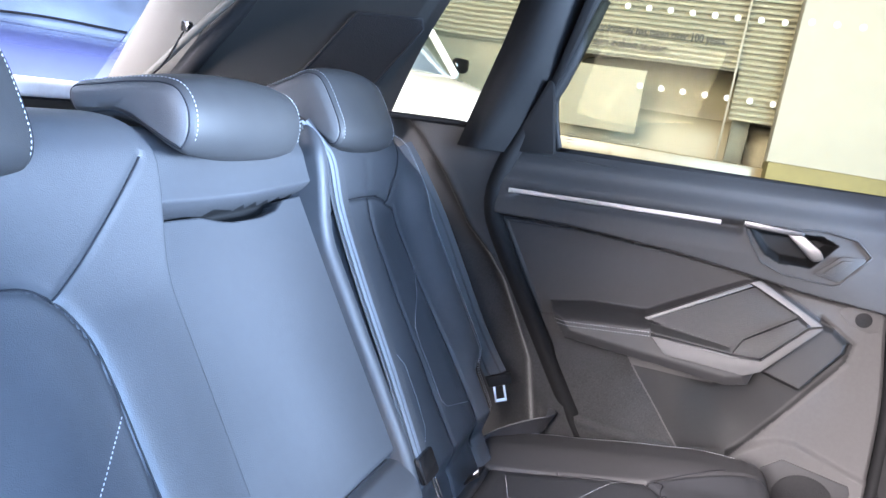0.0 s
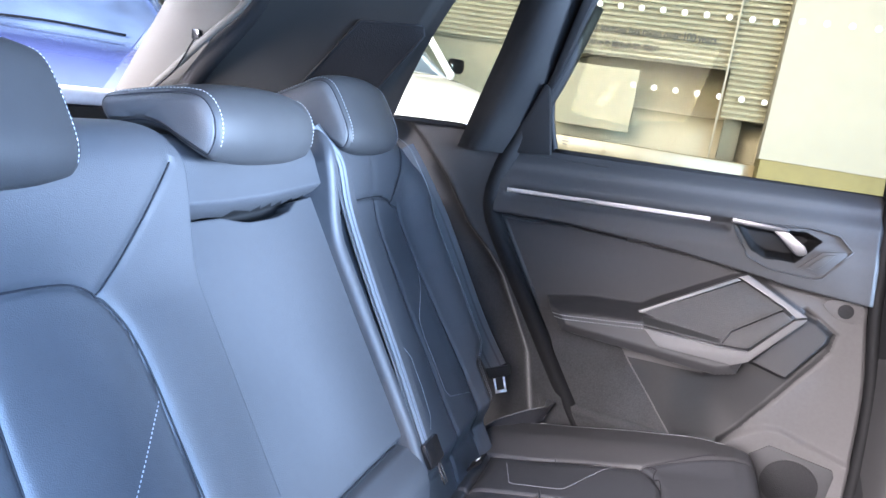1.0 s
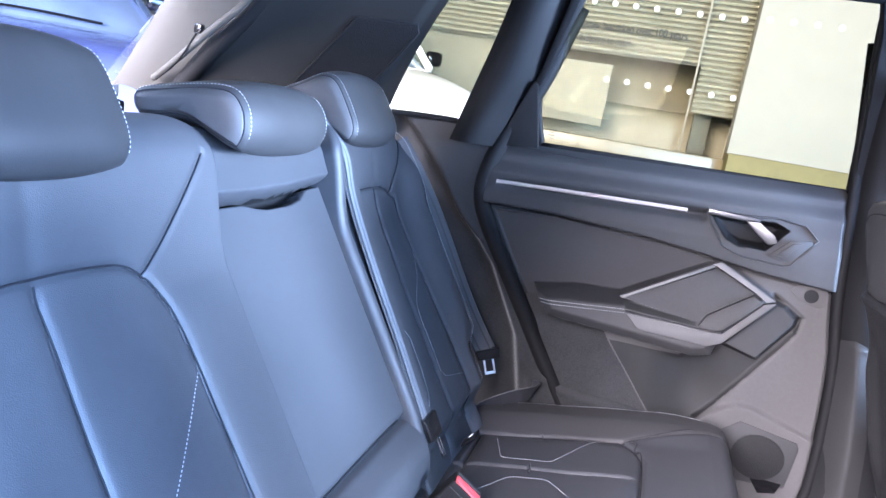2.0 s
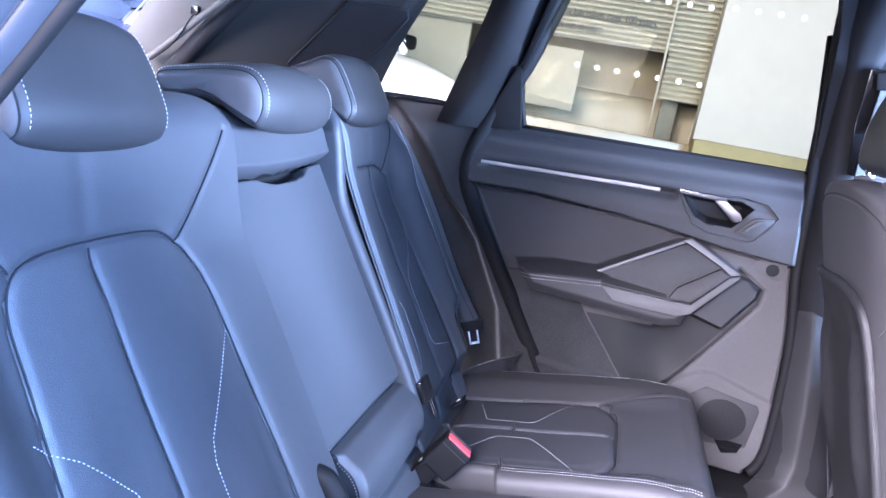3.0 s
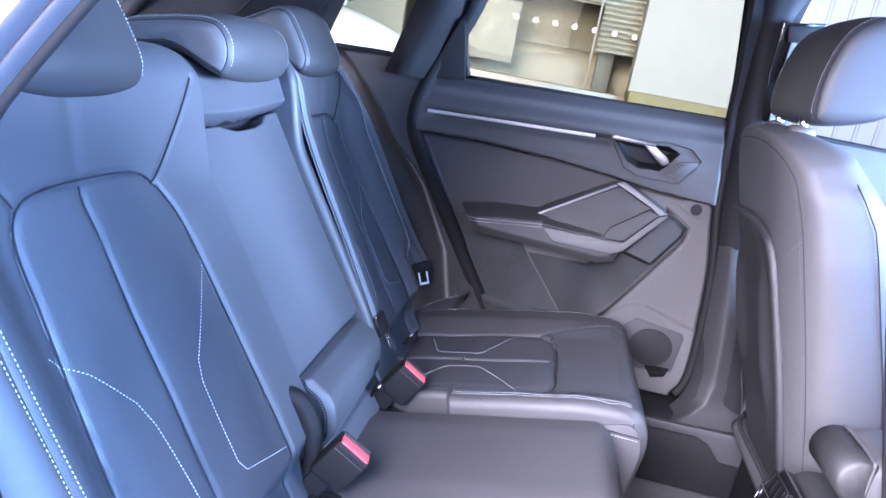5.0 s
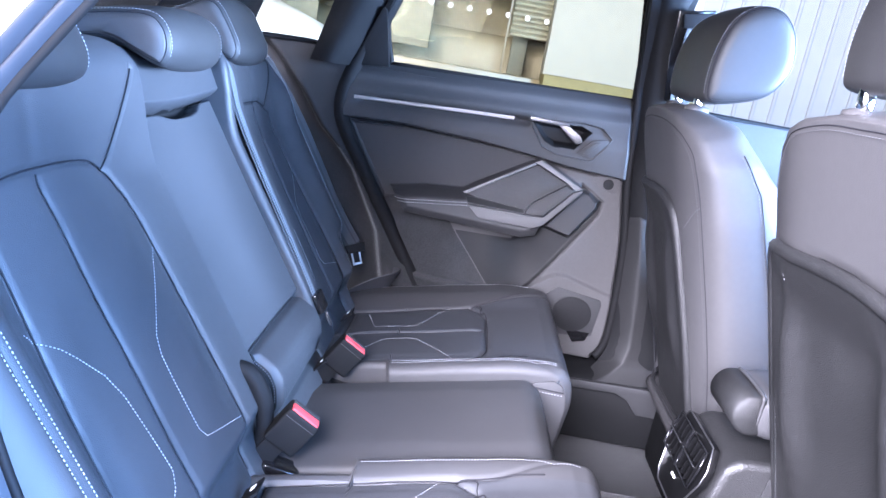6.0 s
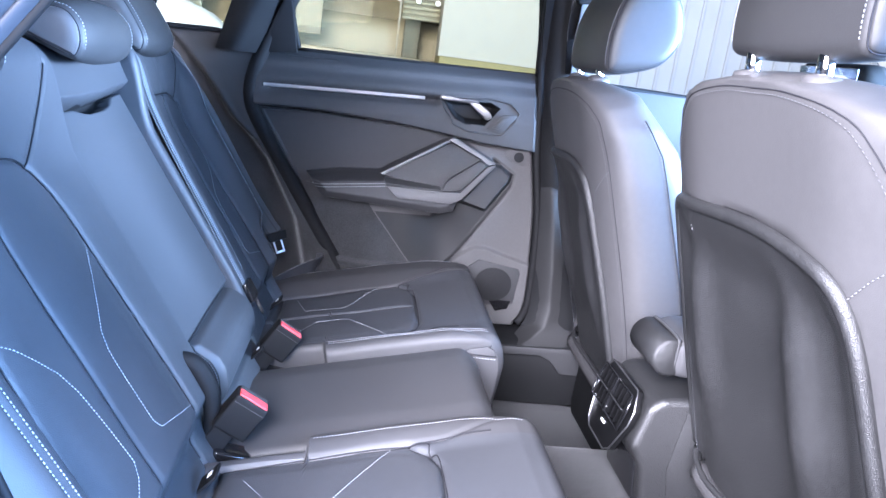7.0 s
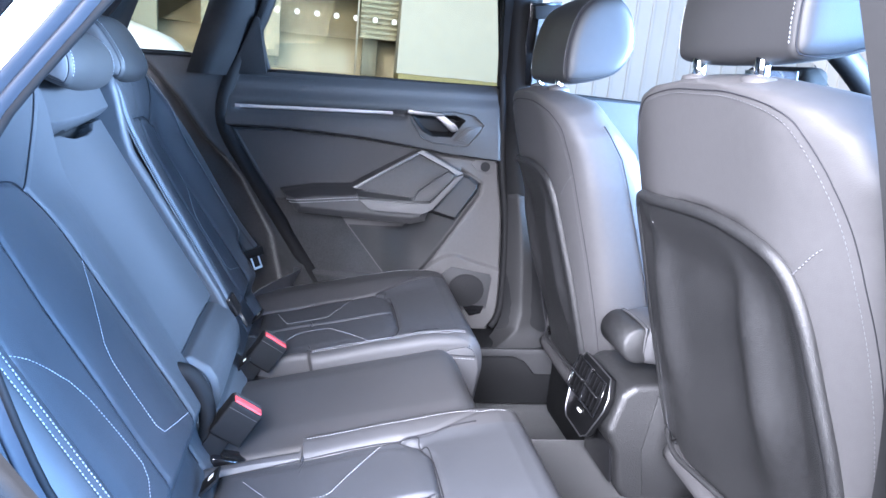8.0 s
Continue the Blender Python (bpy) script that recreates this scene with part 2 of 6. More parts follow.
class Sheet:
    """An upholstered surface: a profile in x and z, swept along y, raised by a height over (s, q); q is the distance from the car's middle."""

    def __init__(self, profile, height, side=1.0, turn=1.0):
        self.p = np.array(profile, float)
        seg = np.hypot(*np.diff(self.p, axis=0).T)
        self.s = np.concatenate([[0], np.cumsum(seg)])
        t = np.gradient(self.p, self.s, axis=0)
        t /= np.linalg.norm(t, axis=1)[:, None]
        self.n = turn * np.stack([t[:, 1], -t[:, 0]], 1)
        self.height, self.side = height, side

    def at(self, s, q, lift=0.0):
        s, q = np.broadcast_arrays(np.asarray(s, float), np.asarray(q, float))
        h = self.height(s, q) + lift
        x = np.interp(s, self.s, self.p[:, 0]) + np.interp(s, self.s, self.n[:, 0]) * h
        z = np.interp(s, self.s, self.p[:, 1]) + np.interp(s, self.s, self.n[:, 1]) * h
        return np.stack([x, self.side * q, z], -1)

    def mesh(self, s0, s1, ds, inner, outer, dq, regions, parent, main, r=0.025, wall=0.08, r_out=None, turn=None, thin=0.018):
        """regions: name, material, label, test(s, q)"""
        ns = max(2, int((s1 - s0) / ds))
        S = np.linspace(s0, s1, ns + 1)
        r_out = r if r_out is None else r_out
        qi, qo = np.vectorize(inner)(S), np.vectorize(outer)(S)
        na = 7
        a = np.linspace(0, math.pi / 2, na)
        li, di = r * (1 - np.sin(a))[::-1], r * (1 - np.cos(a))[::-1]
        lo, do = r_out * (1 - np.sin(a)), r_out * (1 - np.cos(a))
        nq = max(2, int((qo.mean() - qi.mean()) / dq))
        f = np.linspace(0, 1, nq + 1)[1:-1]
        rows, drops = [], []
        for k in range(ns + 1):
            mid = qi[k] + r + f * (qo[k] - r_out - qi[k] - r)
            rows.append(np.concatenate([[qi[k]] * 2, qi[k] + li[::1], mid, qo[k] - lo[::1], [qo[k]] * 2]))
            drops.append(np.concatenate([[wall, wall * 0.4 + r * 0.6], di, np.zeros(nq - 1), do, [wall * 0.4 + r_out * 0.6, wall]]))
        Q, D = np.array(rows), np.array(drops)
        if turn:
            cap = np.where(S < turn - 0.019, 9.0, np.interp(S, [turn - 0.02, turn + 0.03], [wall, thin]))
            D = np.minimum(D, cap[:, None])
        pts = self.at(S[:, None], Q, -D)
        w = Q.shape[1]
        idx = np.arange((ns + 1) * w).reshape(ns + 1, w)
        quads = np.stack([idx[:-1, :-1], idx[:-1, 1:], idx[1:, 1:], idx[1:, :-1]], -1).reshape(-1, 4)
        if self.side > 0:
            quads = quads[:, ::-1]
        sc = (S[:-1] + S[1:]) / 2
        SC = np.repeat(sc[:, None], w - 1, 1)
        QC = (Q[:-1, :-1] + Q[1:, :-1] + Q[:-1, 1:] + Q[1:, 1:]) / 4
        left = np.ones(SC.shape, bool)
        made = {}
        flat = pts.reshape(-1, 3)
        for name, material, label, test in regions:
            m = left & test(SC, QC)
            left &= ~m
            fq = quads[m.reshape(-1)]
            if not len(fq):
                continue
            used, inv = np.unique(fq.reshape(-1), return_inverse=True)
            ob = put(name, flat[used], inv.reshape(-1, 4), material, parent, label)
            made.setdefault(name, []).append(ob)
        top = made[main][0]
        for ob in [o for row in made.values() for o in row if o is not top]:
            ob.parent = top
        return top


def stitches(name, paths, parent, material=None, pitch=0.0045, length=0.0030, radius=0.00042):
    """Rows of short threads along paths of points in space, each row a part."""
    material = material or THREAD
    for path in paths:
        V, Fc = [], []
        p = np.array(path, float)
        d = np.concatenate([[0], np.cumsum(np.linalg.norm(np.diff(p, axis=0), axis=1))])
        for s in np.arange(0.002, d[-1] - length, pitch):
            a, b = [np.array([np.interp(e, d, p[:, i]) for i in range(3)]) for e in (s, s + length)]
            t = b - a
            t /= np.linalg.norm(t) + 1e-12
            u = np.cross(t, (0.3, 0.2, 0.93))
            u /= np.linalg.norm(u) + 1e-12
            v = np.cross(t, u)
            o = len(V)
            V.append(a)
            for m in (a + t * length * 0.25, b - t * length * 0.25):
                V += [m + radius * u, m + radius * v, m - radius * u, m - radius * v]
            V.append(b)
            for i in range(4):
                j = (i + 1) % 4
                Fc += [(o, o + 1 + j, o + 1 + i), (o + 1 + i, o + 1 + j, o + 5 + j, o + 5 + i), (o + 5 + i, o + 5 + j, o + 9)]
        if V:
            put(name, V, Fc, material, parent, "pale contrast stitching" if material is THREAD else "dark stitching")


def seam(paths, parent, radius=0.0010):
    """Cords added in the creases; their dark colour stands in for crease shade."""
    for path in paths:
        tube("seam", path, radius, SEAM, parent, "seam line with crease shade in its colour", n=6, smooth_n=0)


def tube(name, pts, radius, material, parent, label="", n=12, smooth_n=8, flat=1.0, closed=False):
    p = crv(pts, smooth_n, closed) if smooth_n else np.array(pts, float)
    k = len(p)
    rad = np.full(k, radius) if np.isscalar(radius) else np.interp(np.linspace(0, 1, k), np.linspace(0, 1, len(radius)), radius)
    V, Fc = [], []
    up = None
    for i in range(k):
        t = p[(i + 1) % k] - p[i - 1] if closed else p[min(i + 1, k - 1)] - p[max(i - 1, 0)]
        t = t / (np.linalg.norm(t) + 1e-12)
        if up is None:
            up = np.cross(t, (0, 0, 1)) if abs(t[2]) < 0.9 else np.cross(t, (0, 1, 0))
        up = up - t * (up @ t)
        up = up / (np.linalg.norm(up) + 1e-12)
        v = np.cross(t, up)
        for j in range(n):
            a = 2 * math.pi * j / n
            V.append(p[i] + rad[i] * (math.cos(a) * up + flat * math.sin(a) * v))
    for i in range(k if closed else k - 1):
        for j in range(n):
            a, b = i * n + j, i * n + (j + 1) % n
            c, d = ((i + 1) % k) * n + (j + 1) % n, ((i + 1) % k) * n + j
            Fc.append((a, b, c, d))
    if not closed:
        Fc += [tuple(range(n))[::-1], tuple(range((k - 1) * n, k * n))]
    return put(name, V, Fc, material, parent, label)


def slab(name, poly, thick, place, material, parent, label="", bevel=0.002, seg=2, smooth=True):
    """A plate with the outline poly, thick along the third axis; place(a, b, c) gives the point in space."""
    bm = bmesh.new()
    lo = [bm.verts.new((a, b, 0)) for a, b in poly]
    f = bm.faces.new(lo)
    ret = bmesh.ops.extrude_face_region(bm, geom=[f])
    for v in [g for g in ret["geom"] if isinstance(g, bmesh.types.BMVert)]:
        v.co.z += thick
    if bevel:
        bmesh.ops.bevel(bm, geom=list(bm.edges), offset=bevel, segments=seg, affect="EDGES", profile=0.6, clamp_overlap=True)
    for v in bm.verts:
        v.co = Vector(place(*v.co))
    return part(name, bm, material, parent, label, smooth)


def block(name, size, m, material, parent=None, label="", bevel=0.004, seg=2, taper=1.0):
    """A bevelled block of that size at the pose m; taper narrows its top."""
    bm = bmesh.new()
    bmesh.ops.create_cube(bm, size=1.0)
    for v in bm.verts:
        k = taper if v.co.z > 0 else 1.0
        v.co = Vector((v.co.x * size[0] * k, v.co.y * size[1] * k, v.co.z * size[2]))
    if bevel:
        bmesh.ops.bevel(bm, geom=list(bm.edges), offset=bevel, segments=seg, affect="EDGES", profile=0.6, clamp_overlap=True)
    bm.transform(m)
    return part(name, bm, material, parent, label)


def grid(name, f, nu, nv, material, parent, label="", flip=False):
    """A surface f(u, v) with u and v from 0 to 1."""
    V = [f(i / nu, j / nv) for i in range(nu + 1) for j in range(nv + 1)]
    Fc = []
    for i in range(nu):
        for j in range(nv):
            a = i * (nv + 1) + j
            q = (a, a + 1, a + nv + 2, a + nv + 1)
            Fc.append(q[::-1] if flip else q)
    return put(name, V, Fc, material, parent, label)


def ribbon(name, pts, wide, across, material, parent, label="", thick=0.0016, n=10, ribs=1):
    """A flat strap along the points; across(i, k): the way over its width."""
    p = crv(pts, n)
    k = len(p)
    V, Fc = [], []
    for i in range(k):
        t = p[min(i + 1, k - 1)] - p[max(i - 1, 0)]
        t /= np.linalg.norm(t) + 1e-12
        a = np.array(across(i / (k - 1)), float)
        a -= t * (a @ t)
        a /= np.linalg.norm(a)
        u = np.cross(t, a)
        for e, h in ((-0.5, 0), (-0.47, 1), (0.47, 1), (0.5, 0), (0.47, -1), (-0.47, -1)):
            V.append(p[i] + a * wide * e + u * thick * h)
    for i in range(k - 1):
        for j in range(6):
            Fc.append((i * 6 + j, i * 6 + (j + 1) % 6, (i + 1) * 6 + (j + 1) % 6, (i + 1) * 6 + j))
    Fc += [tuple(range(6))[::-1], tuple(range((k - 1) * 6, k * 6))]
    return put(name, V, Fc, material, parent, label, smooth=False)

# ---- the car's shell: floor, pillars, roof ----
EDGE_REAR = crv([(-0.10, 1.36), (-0.150, 1.20), (-0.215, 1.06), (-0.238, 0.955), (-0.20, 0.865), (-0.085, 0.69), (0.04, 0.50), (0.10, 0.43)], 8)
EDGE_FRONT = crv([(0.44, 1.36), (0.478, 1.08), (0.500, 0.88), (0.530, 0.715), (0.543, 0.48), (0.520, 0.415)], 8)


EDGE_NEAR = crv([(-0.045, 1.36), (-0.100, 1.19), (-0.145, 1.125), (-0.177, 1.085), (-0.208, 1.045), (-0.226, 1.010), (-0.240, 0.950), (-0.236, 0.900), (-0.220, 0.838), (-0.203, 0.785), (-0.190, 0.752), (-0.150, 0.68), (-0.05, 0.55), (0.05, 0.4)], 8)


def near_x(z):
    return float(np.interp(z, EDGE_NEAR[::-1, 1], EDGE_NEAR[::-1, 0]))


def rear_x(z):
    return float(np.interp(z, EDGE_REAR[::-1, 1], EDGE_REAR[::-1, 0]))


def front_x(z):
    return float(np.interp(z, EDGE_FRONT[::-1, 1], EDGE_FRONT[::-1, 0]))


ground = tagged(grid("ground", lambda u, v: (-300 + 600 * u, -300 + 600 * v, -0.12), 12, 12, PAVING, None), "pale paved forecourt round the parked car", "ground", kind="structure")

floor = thing("car_floor", "charcoal carpeted footwell floor behind the front seats", "car floor", kind="structure")
FLOOR_Z = 0.215
block("carpet", (2.6, 1.42, 0.04), pose(0.75, 0, FLOOR_Z - 0.02), FLOOR_CARPET, floor)
tunnel = [(-0.19, FLOOR_Z), (-0.165, 0.30), (-0.135, 0.365), (-0.10, 0.384), (0.10, 0.384), (0.135, 0.365), (0.165, 0.30), (0.19, FLOOR_Z)]
tc = crv(tunnel, 6)
grid("tunnel", lambda u, v: (0.30 + 1.2 * u, tc[int(round(v * (len(tc) - 1)))][0], tc[int(round(v * (len(tc) - 1)))][1]), 6, len(tc) - 1, FLOOR_CARPET, floor)
slab("floor_mat", [(0.36, 0.20), (0.80, 0.20), (0.80, 0.57), (0.36, 0.57)], 0.012, lambda a, b, c: (a, b, FLOOR_Z + c), FLOOR_CARPET, floor, "black textile floor mat", bevel=0.005)
slab("floor_mat", [(0.36, -0.57), (0.80, -0.57), (0.80, -0.20), (0.36, -0.20)], 0.012, lambda a, b, c: (a, b, FLOOR_Z + c), FLOOR_CARPET, floor, "black textile floor mat", bevel=0.005)


def side_trim(side):
    far = side > 0
    body = thing("car_side", "dark trimmed car body side with pillars and rubber door seal", "car body", kind="structure")
    Y = lambda y: side * y
    # sill with the scuff plate
    sill = crv([(0.60, 0.23), (0.605, 0.33), (0.63, 0.385), (0.70, 0.40), (0.76, 0.39), (0.78, 0.36), (0.78, 0.10)], 6)
    grid("sill", lambda u, v: (-0.15 + 1.9 * u, Y(sill[int(round(v * (len(sill) - 1)))][0]), sill[int(round(v * (len(sill) - 1)))][1]), 30, len(sill) - 1, TRIM_DARK, body, "black sill trim")
    slab("sill_cover", [(0.36, 0.366), (0.572, 0.371), (0.605, 0.357), (0.635, 0.323), (0.95, 0.322), (0.95, 0.400), (0.36, 0.388)], 0.012, lambda a, b, c: (a, Y(0.588 + (b - 0.3) * 0.1 + c), b), TRIM, body, "grained sill cover", bevel=0.004)
    # quarter panel trim beside the seat back: a ridge parts the felt face from the belt channel
    RIDGE_Z, RIDGE_X = [0.40, 0.512, 0.650, 0.797, 0.842, 0.894, 0.986, 1.056, 1.10], [-0.05, -0.062, -0.095, -0.175, -0.213, -0.271, -0.336, -0.398, -0.45]

    def quarter_at(u, z):
        xr = rear_x(min(z, 1.09)) - 0.004
        x = xr - 0.40 * (1 - u)
        d = x - float(np.interp(z, RIDGE_Z, RIDGE_X))
        y = 0.700 - 0.012 * (1 - u) ** 1.5 - 0.008 * math.sin(math.pi * u)
        y += 0.034 * float(soft(0.002, -0.022, np.array(d))) - 0.003 * math.exp(-(d / 0.010) ** 2)
        y -= 0.016 * float(soft(0.600, 0.560, np.array(z + 0.13 * (x + 0.064)))) * float(soft(0.0, 0.03, np.array(d)))
        return (x, Y(y), z)

    def ledge_z(x):
        return float(np.interp(x, [-0.48, -0.305, -0.272, -0.244, -0.21], [1.090, 1.092, 1.076, 1.058, 1.058]))

    def quarter_top(u, v):
        z = 0.850 + 0.24 * v
        for _ in range(4):
            z = 0.850 + (ledge_z(quarter_at(u, z)[0]) - 0.850) * v
        return quarter_at(u, z)
    grid("quarter_trim", quarter_top, 60, 36, PILLAR_TRIM, body, "smooth black quarter panel trim")
    grid("quarter_felt", lambda u, v: quarter_at(u, 0.40 + 0.45 * v), 60, 56, CARPET if far else TRIM_DARK, body, "felt-lined lower quarter panel")
    # ledge under the quarter window
    tube("window_ledge", [(-0.50, Y(0.655), 1.086), (-0.40, Y(0.672), 1.091), (-0.305, Y(0.689), 1.092), (-0.274, Y(0.696), 1.078), (-0.246, Y(0.699), 1.059), (-0.216, Y(0.70), 1.058)], 0.006, TRIM_DARK, body)
    # rear side pillar with its convex trim
    def c_pillar(u, v):
        z = 1.052 + 0.393 * v
        xl = -0.305 + 0.29 * (z - 1.09)
        xr = float(np.interp(z, [1.04, 1.06, 1.20, 1.37, 1.46], [-0.222, -0.213, -0.148, -0.095, -0.06]))
        return (xl + (xr - xl) * u, Y(0.672 - 0.03 * math.sin(math.pi * min(1, u * 0.9 + 0.08)) - 0.14 * max(0, z - 1.25) + 0.045 * u ** 3), z)
    grid("c_pillar", c_pillar, 20, 20, TRIM_DARK, body, "black convex pillar trim")
    # panel behind the quarter window, towards the tailgate
    def d_panel(u, v):
        lo = np.array((-0.90, 0.50, 1.02)) * (1 - u) + np.array((-0.478, 0.668, 1.05)) * u
        hi = np.array((-0.62, 0.46, 1.42)) * (1 - u) + np.array((-0.285, 0.62, 1.44)) * u
        p = lo * (1 - v) + hi * v
        if u > 0.9:
            p = p + np.array((0.02 * math.sin(math.pi * v), 0, 0)) * -1
        bow = 0.02 * math.sin(math.pi * u)
        return (p[0], Y(p[1] + bow), p[2])
    grid("d_panel", d_panel, 24, 24, SIDE_LINING, body, "black side trim beside the tailgate")
    sp = thing("speaker_grille", "black perforated speaker grille in the rear side trim", "speaker grille")
    def mesh_at(u, v):
        a, b = 0.50 + 0.36 * u, 0.20 + 0.38 * v
        a += 0.10 * (v - 0.5)
        x, y, z = d_panel(a, b)
        return (x + 0.006, y - side * 0.006, z)
    grid("mesh", mesh_at, 8, 8, GRILLE, sp)
    tube("frame", [mesh_at(u, v) for u, v in [(k / 8, 0.0) for k in range(8)] + [(1.0, k / 8) for k in range(8)] + [(1 - k / 8, 1.0) for k in range(8)] + [(0.0, 1 - k / 8) for k in range(8)]], 0.003, TRIM_DARK, sp, "slim black grille frame", closed=True, smooth_n=0, n=6)
    # seals
    loop = [(x, Y(0.712), z) for x, z in EDGE_REAR[::4]]
    if far:
        tube("door_seal", loop, 0.020, RUBBER, body, "black rubber door seal", smooth_n=2)
    tube("door_seal", [(x + 0.004, Y(0.712), z) for x, z in EDGE_FRONT[::4]], 0.011, RUBBER, body, "black rubber door seal", smooth_n=2)
    if not far:
        post = crv([(0.34, 1.40), (0.431, 1.187), (0.457, 1.126), (0.484, 1.059), (0.518, 0.962), (0.548, 0.85), (0.565, 0.70), (0.555, 0.50)], 6)
        grid("pillar_seal", lambda u, v: (post[int(round(v * (len(post) - 1)))][0] + 0.14 * u, -0.640 - 0.075 * u - 0.005 * abs(math.sin(2 * math.pi * u)), post[int(round(v * (len(post) - 1)))][1]), 20, len(post) - 1, RUBBER, body, "black rubber seal on the centre pillar")
    # centre pillar
    def b_pillar(u, v):
        z = 0.36 + 1.08 * v
        x0 = front_x(min(z, 1.36)) + 0.008
        wide = float(np.interp(z, [0.36, 0.42, 0.6, 0.75, 0.9, 1.05, 1.3, 1.44], [0.24, 0.20, 0.165, 0.135, 0.105, 0.088, 0.085, 0.14]))
        yy = float(np.interp(z, [0.36, 0.5, 0.9, 1.1, 1.3, 1.44], [0.655, 0.675, 0.69, 0.685, 0.655, 0.60]))
        return (x0 + wide * u, Y(yy + 0.03 * abs(2 * u - 1) ** 3 - 0.004), z)
    grid("b_pillar", b_pillar, 16, 44, TRIM_DARK, body, "dark grained centre pillar trim")
    # grey lower cover of the pillar, creased where it turns and flared at its foot
    def foot_cover(u, v):
        z = 0.385 + 0.435 * v
        x0 = float(np.interp(z, [0.385, 0.43, 0.50, 0.70, 0.82], [0.500, 0.548, 0.553, 0.530, 0.516]))
        crease = float(np.interp(z, [0.385, 0.40, 0.43, 0.472, 0.60, 0.72, 0.82], [0.520, 0.551, 0.588, 0.598, 0.587, 0.568, 0.548]))
        x1 = float(np.interp(z, [0.385, 0.45, 0.6, 0.82], [0.74, 0.69, 0.672, 0.645]))
        x = x0 + (crease - x0) * min(1, u * 2) + (x1 - crease) * max(0, u * 2 - 1)
        base = float(np.interp(z, [0.36, 0.5, 0.9], [0.655, 0.675, 0.69])) - 0.010
        y = base + 0.042 * (1 - min(1, u * 2)) ** 1.3 + 0.018 * max(0, u * 2 - 1) - 0.028 * max(0.0, (0.45 - z) / 0.065) ** 2
        return (x, Y(y + 0.02 * max(0.0, (v - 0.96) / 0.04)), z)
    grid("pillar_cover", foot_cover, 28, 50, PILLAR_TRIM, body, "grey moulded lower pillar cover")
    tube("cover_joint", [(x, Y(0.6665 - 0.004 * k + 0.016 * k), z) for x, z, k in ((0.602, 0.470, 0.0), (0.640, 0.463, 0.5), (0.685, 0.456, 1.0))], 0.0016, RUBBER, body, "dark joint", smooth_n=2, n=6)
    if far:
        # unseen panel and liner, added to keep outside light from the door gaps
        block("outer_panel", (2.6, 0.02, 0.92), pose(0.45, 0.815, 0.60), PAINT_WHITE, body, "unseen white body side, added to block light", bevel=0.004)
        block("leak_liner", (2.6, 0.01, 0.90), pose(0.45, 0.79, 0.60), TRIM_DARK, body, "unseen black sheet that blocks light behind the door", bevel=0)
    # outer skin round the door opening
    if not far:
        def seal(u, v):
            z = 0.42 + 0.94 * v
            a = 2 * math.pi * u
            return (near_x(z) + 0.020 - 0.018 * u, -0.643 - 0.017 * u - 0.005 * abs(math.sin(a)) ** 0.7, z)
        grid("opening_seal", seal, 28, 60, RUBBER_BLUE, body, "blue-black rubber seal on the door opening")
        tube("seal_lip", [(near_x(z) + 0.020, -0.641, z) for z in np.linspace(0.42, 1.36, 40)], 0.004, RUBBER, body, "thin inner lip of the seal", smooth_n=0, n=8)
        grid("painted_flange", lambda u, v: (near_x(0.42 + 0.94 * v) + 0.003 - 0.020 * u, -0.661 - 0.012 * u, 0.42 + 0.94 * v), 4, 40, PAINT_WHITE, body, "white painted flange")
        grid("outer_skin", lambda u, v: (near_x(0.42 + 0.94 * v) - 0.018 - 0.30 * u, -0.674 - 0.06 * math.sin(min(1, u * 5) * math.pi / 2), 0.42 + 0.94 * v), 12, 40, GLOSS, body, "dark gloss pillar cover")
    return body


side_trim(1)
side_trim(-1)

roof = thing("car_roof", "black headliner over the cabin", "car roof", kind="structure")
def lining(u, v):
    x, y = -0.95 + 2.2 * u, -0.64 + 1.28 * v
    return (x, y, 1.475 - 0.06 * (abs(y) / 0.64) ** 3 - 0.12 * max(0, (-0.15 - x)) ** 1.3 - 0.10 * max(0, x - 0.9))
grid("headliner", lining, 30, 24, HEADLINER, roof)
block("roof_skin", (2.2, 1.3, 0.02), pose(0.15, 0, 1.55), PAINT_WHITE, roof)

tail = thing("tailgate", "grey-lined tailgate frame with its window and parcel hook", "tailgate", kind="structure")
for sd in (1, -1):
    def t_pillar(u, v, sd=sd):
        lo, hi = np.array((-1.03, 0.535, 1.03)), np.array((-0.74, 0.42, 1.34))
        p = lo * (1 - v) + hi * v
        w = np.array((0.14, 0.015, -0.035))
        q = p + w * (u - 0.35)
        return (q[0], sd * (q[1] - 0.022 * math.sin(math.pi * u)), q[2] + 0.02 * math.sin(math.pi * u))
    grid("tailgate_pillar", t_pillar, 10, 20, TAUPE, tail, "taupe tailgate pillar lining")
    tube("gap_seal", [(-0.905, sd * 0.515, 1.04), (-0.80, sd * 0.49, 1.15), (-0.70, sd * 0.465, 1.245), (-0.655, sd * 0.44, 1.30), (-0.62, sd * 0.40, 1.36)], 0.020, RUBBER, tail, "dark tailgate seal")
    tube("lining_ledge", [(-0.935, sd * 0.488, 1.075), (-0.868, sd * 0.466, 1.118), (-0.775, sd * 0.442, 1.186), (-0.684, sd * 0.42, 1.25), (-0.64, sd * 0.40, 1.30)], 0.007, TAUPE, tail, "raised ledge of the pillar lining")
block("tailgate_sill", (0.05, 1.12, 0.036), pose(-1.105, 0.0, 1.030), SILL_PALE, tail, "pale tailgate lower rim", bevel=0.012, seg=3)
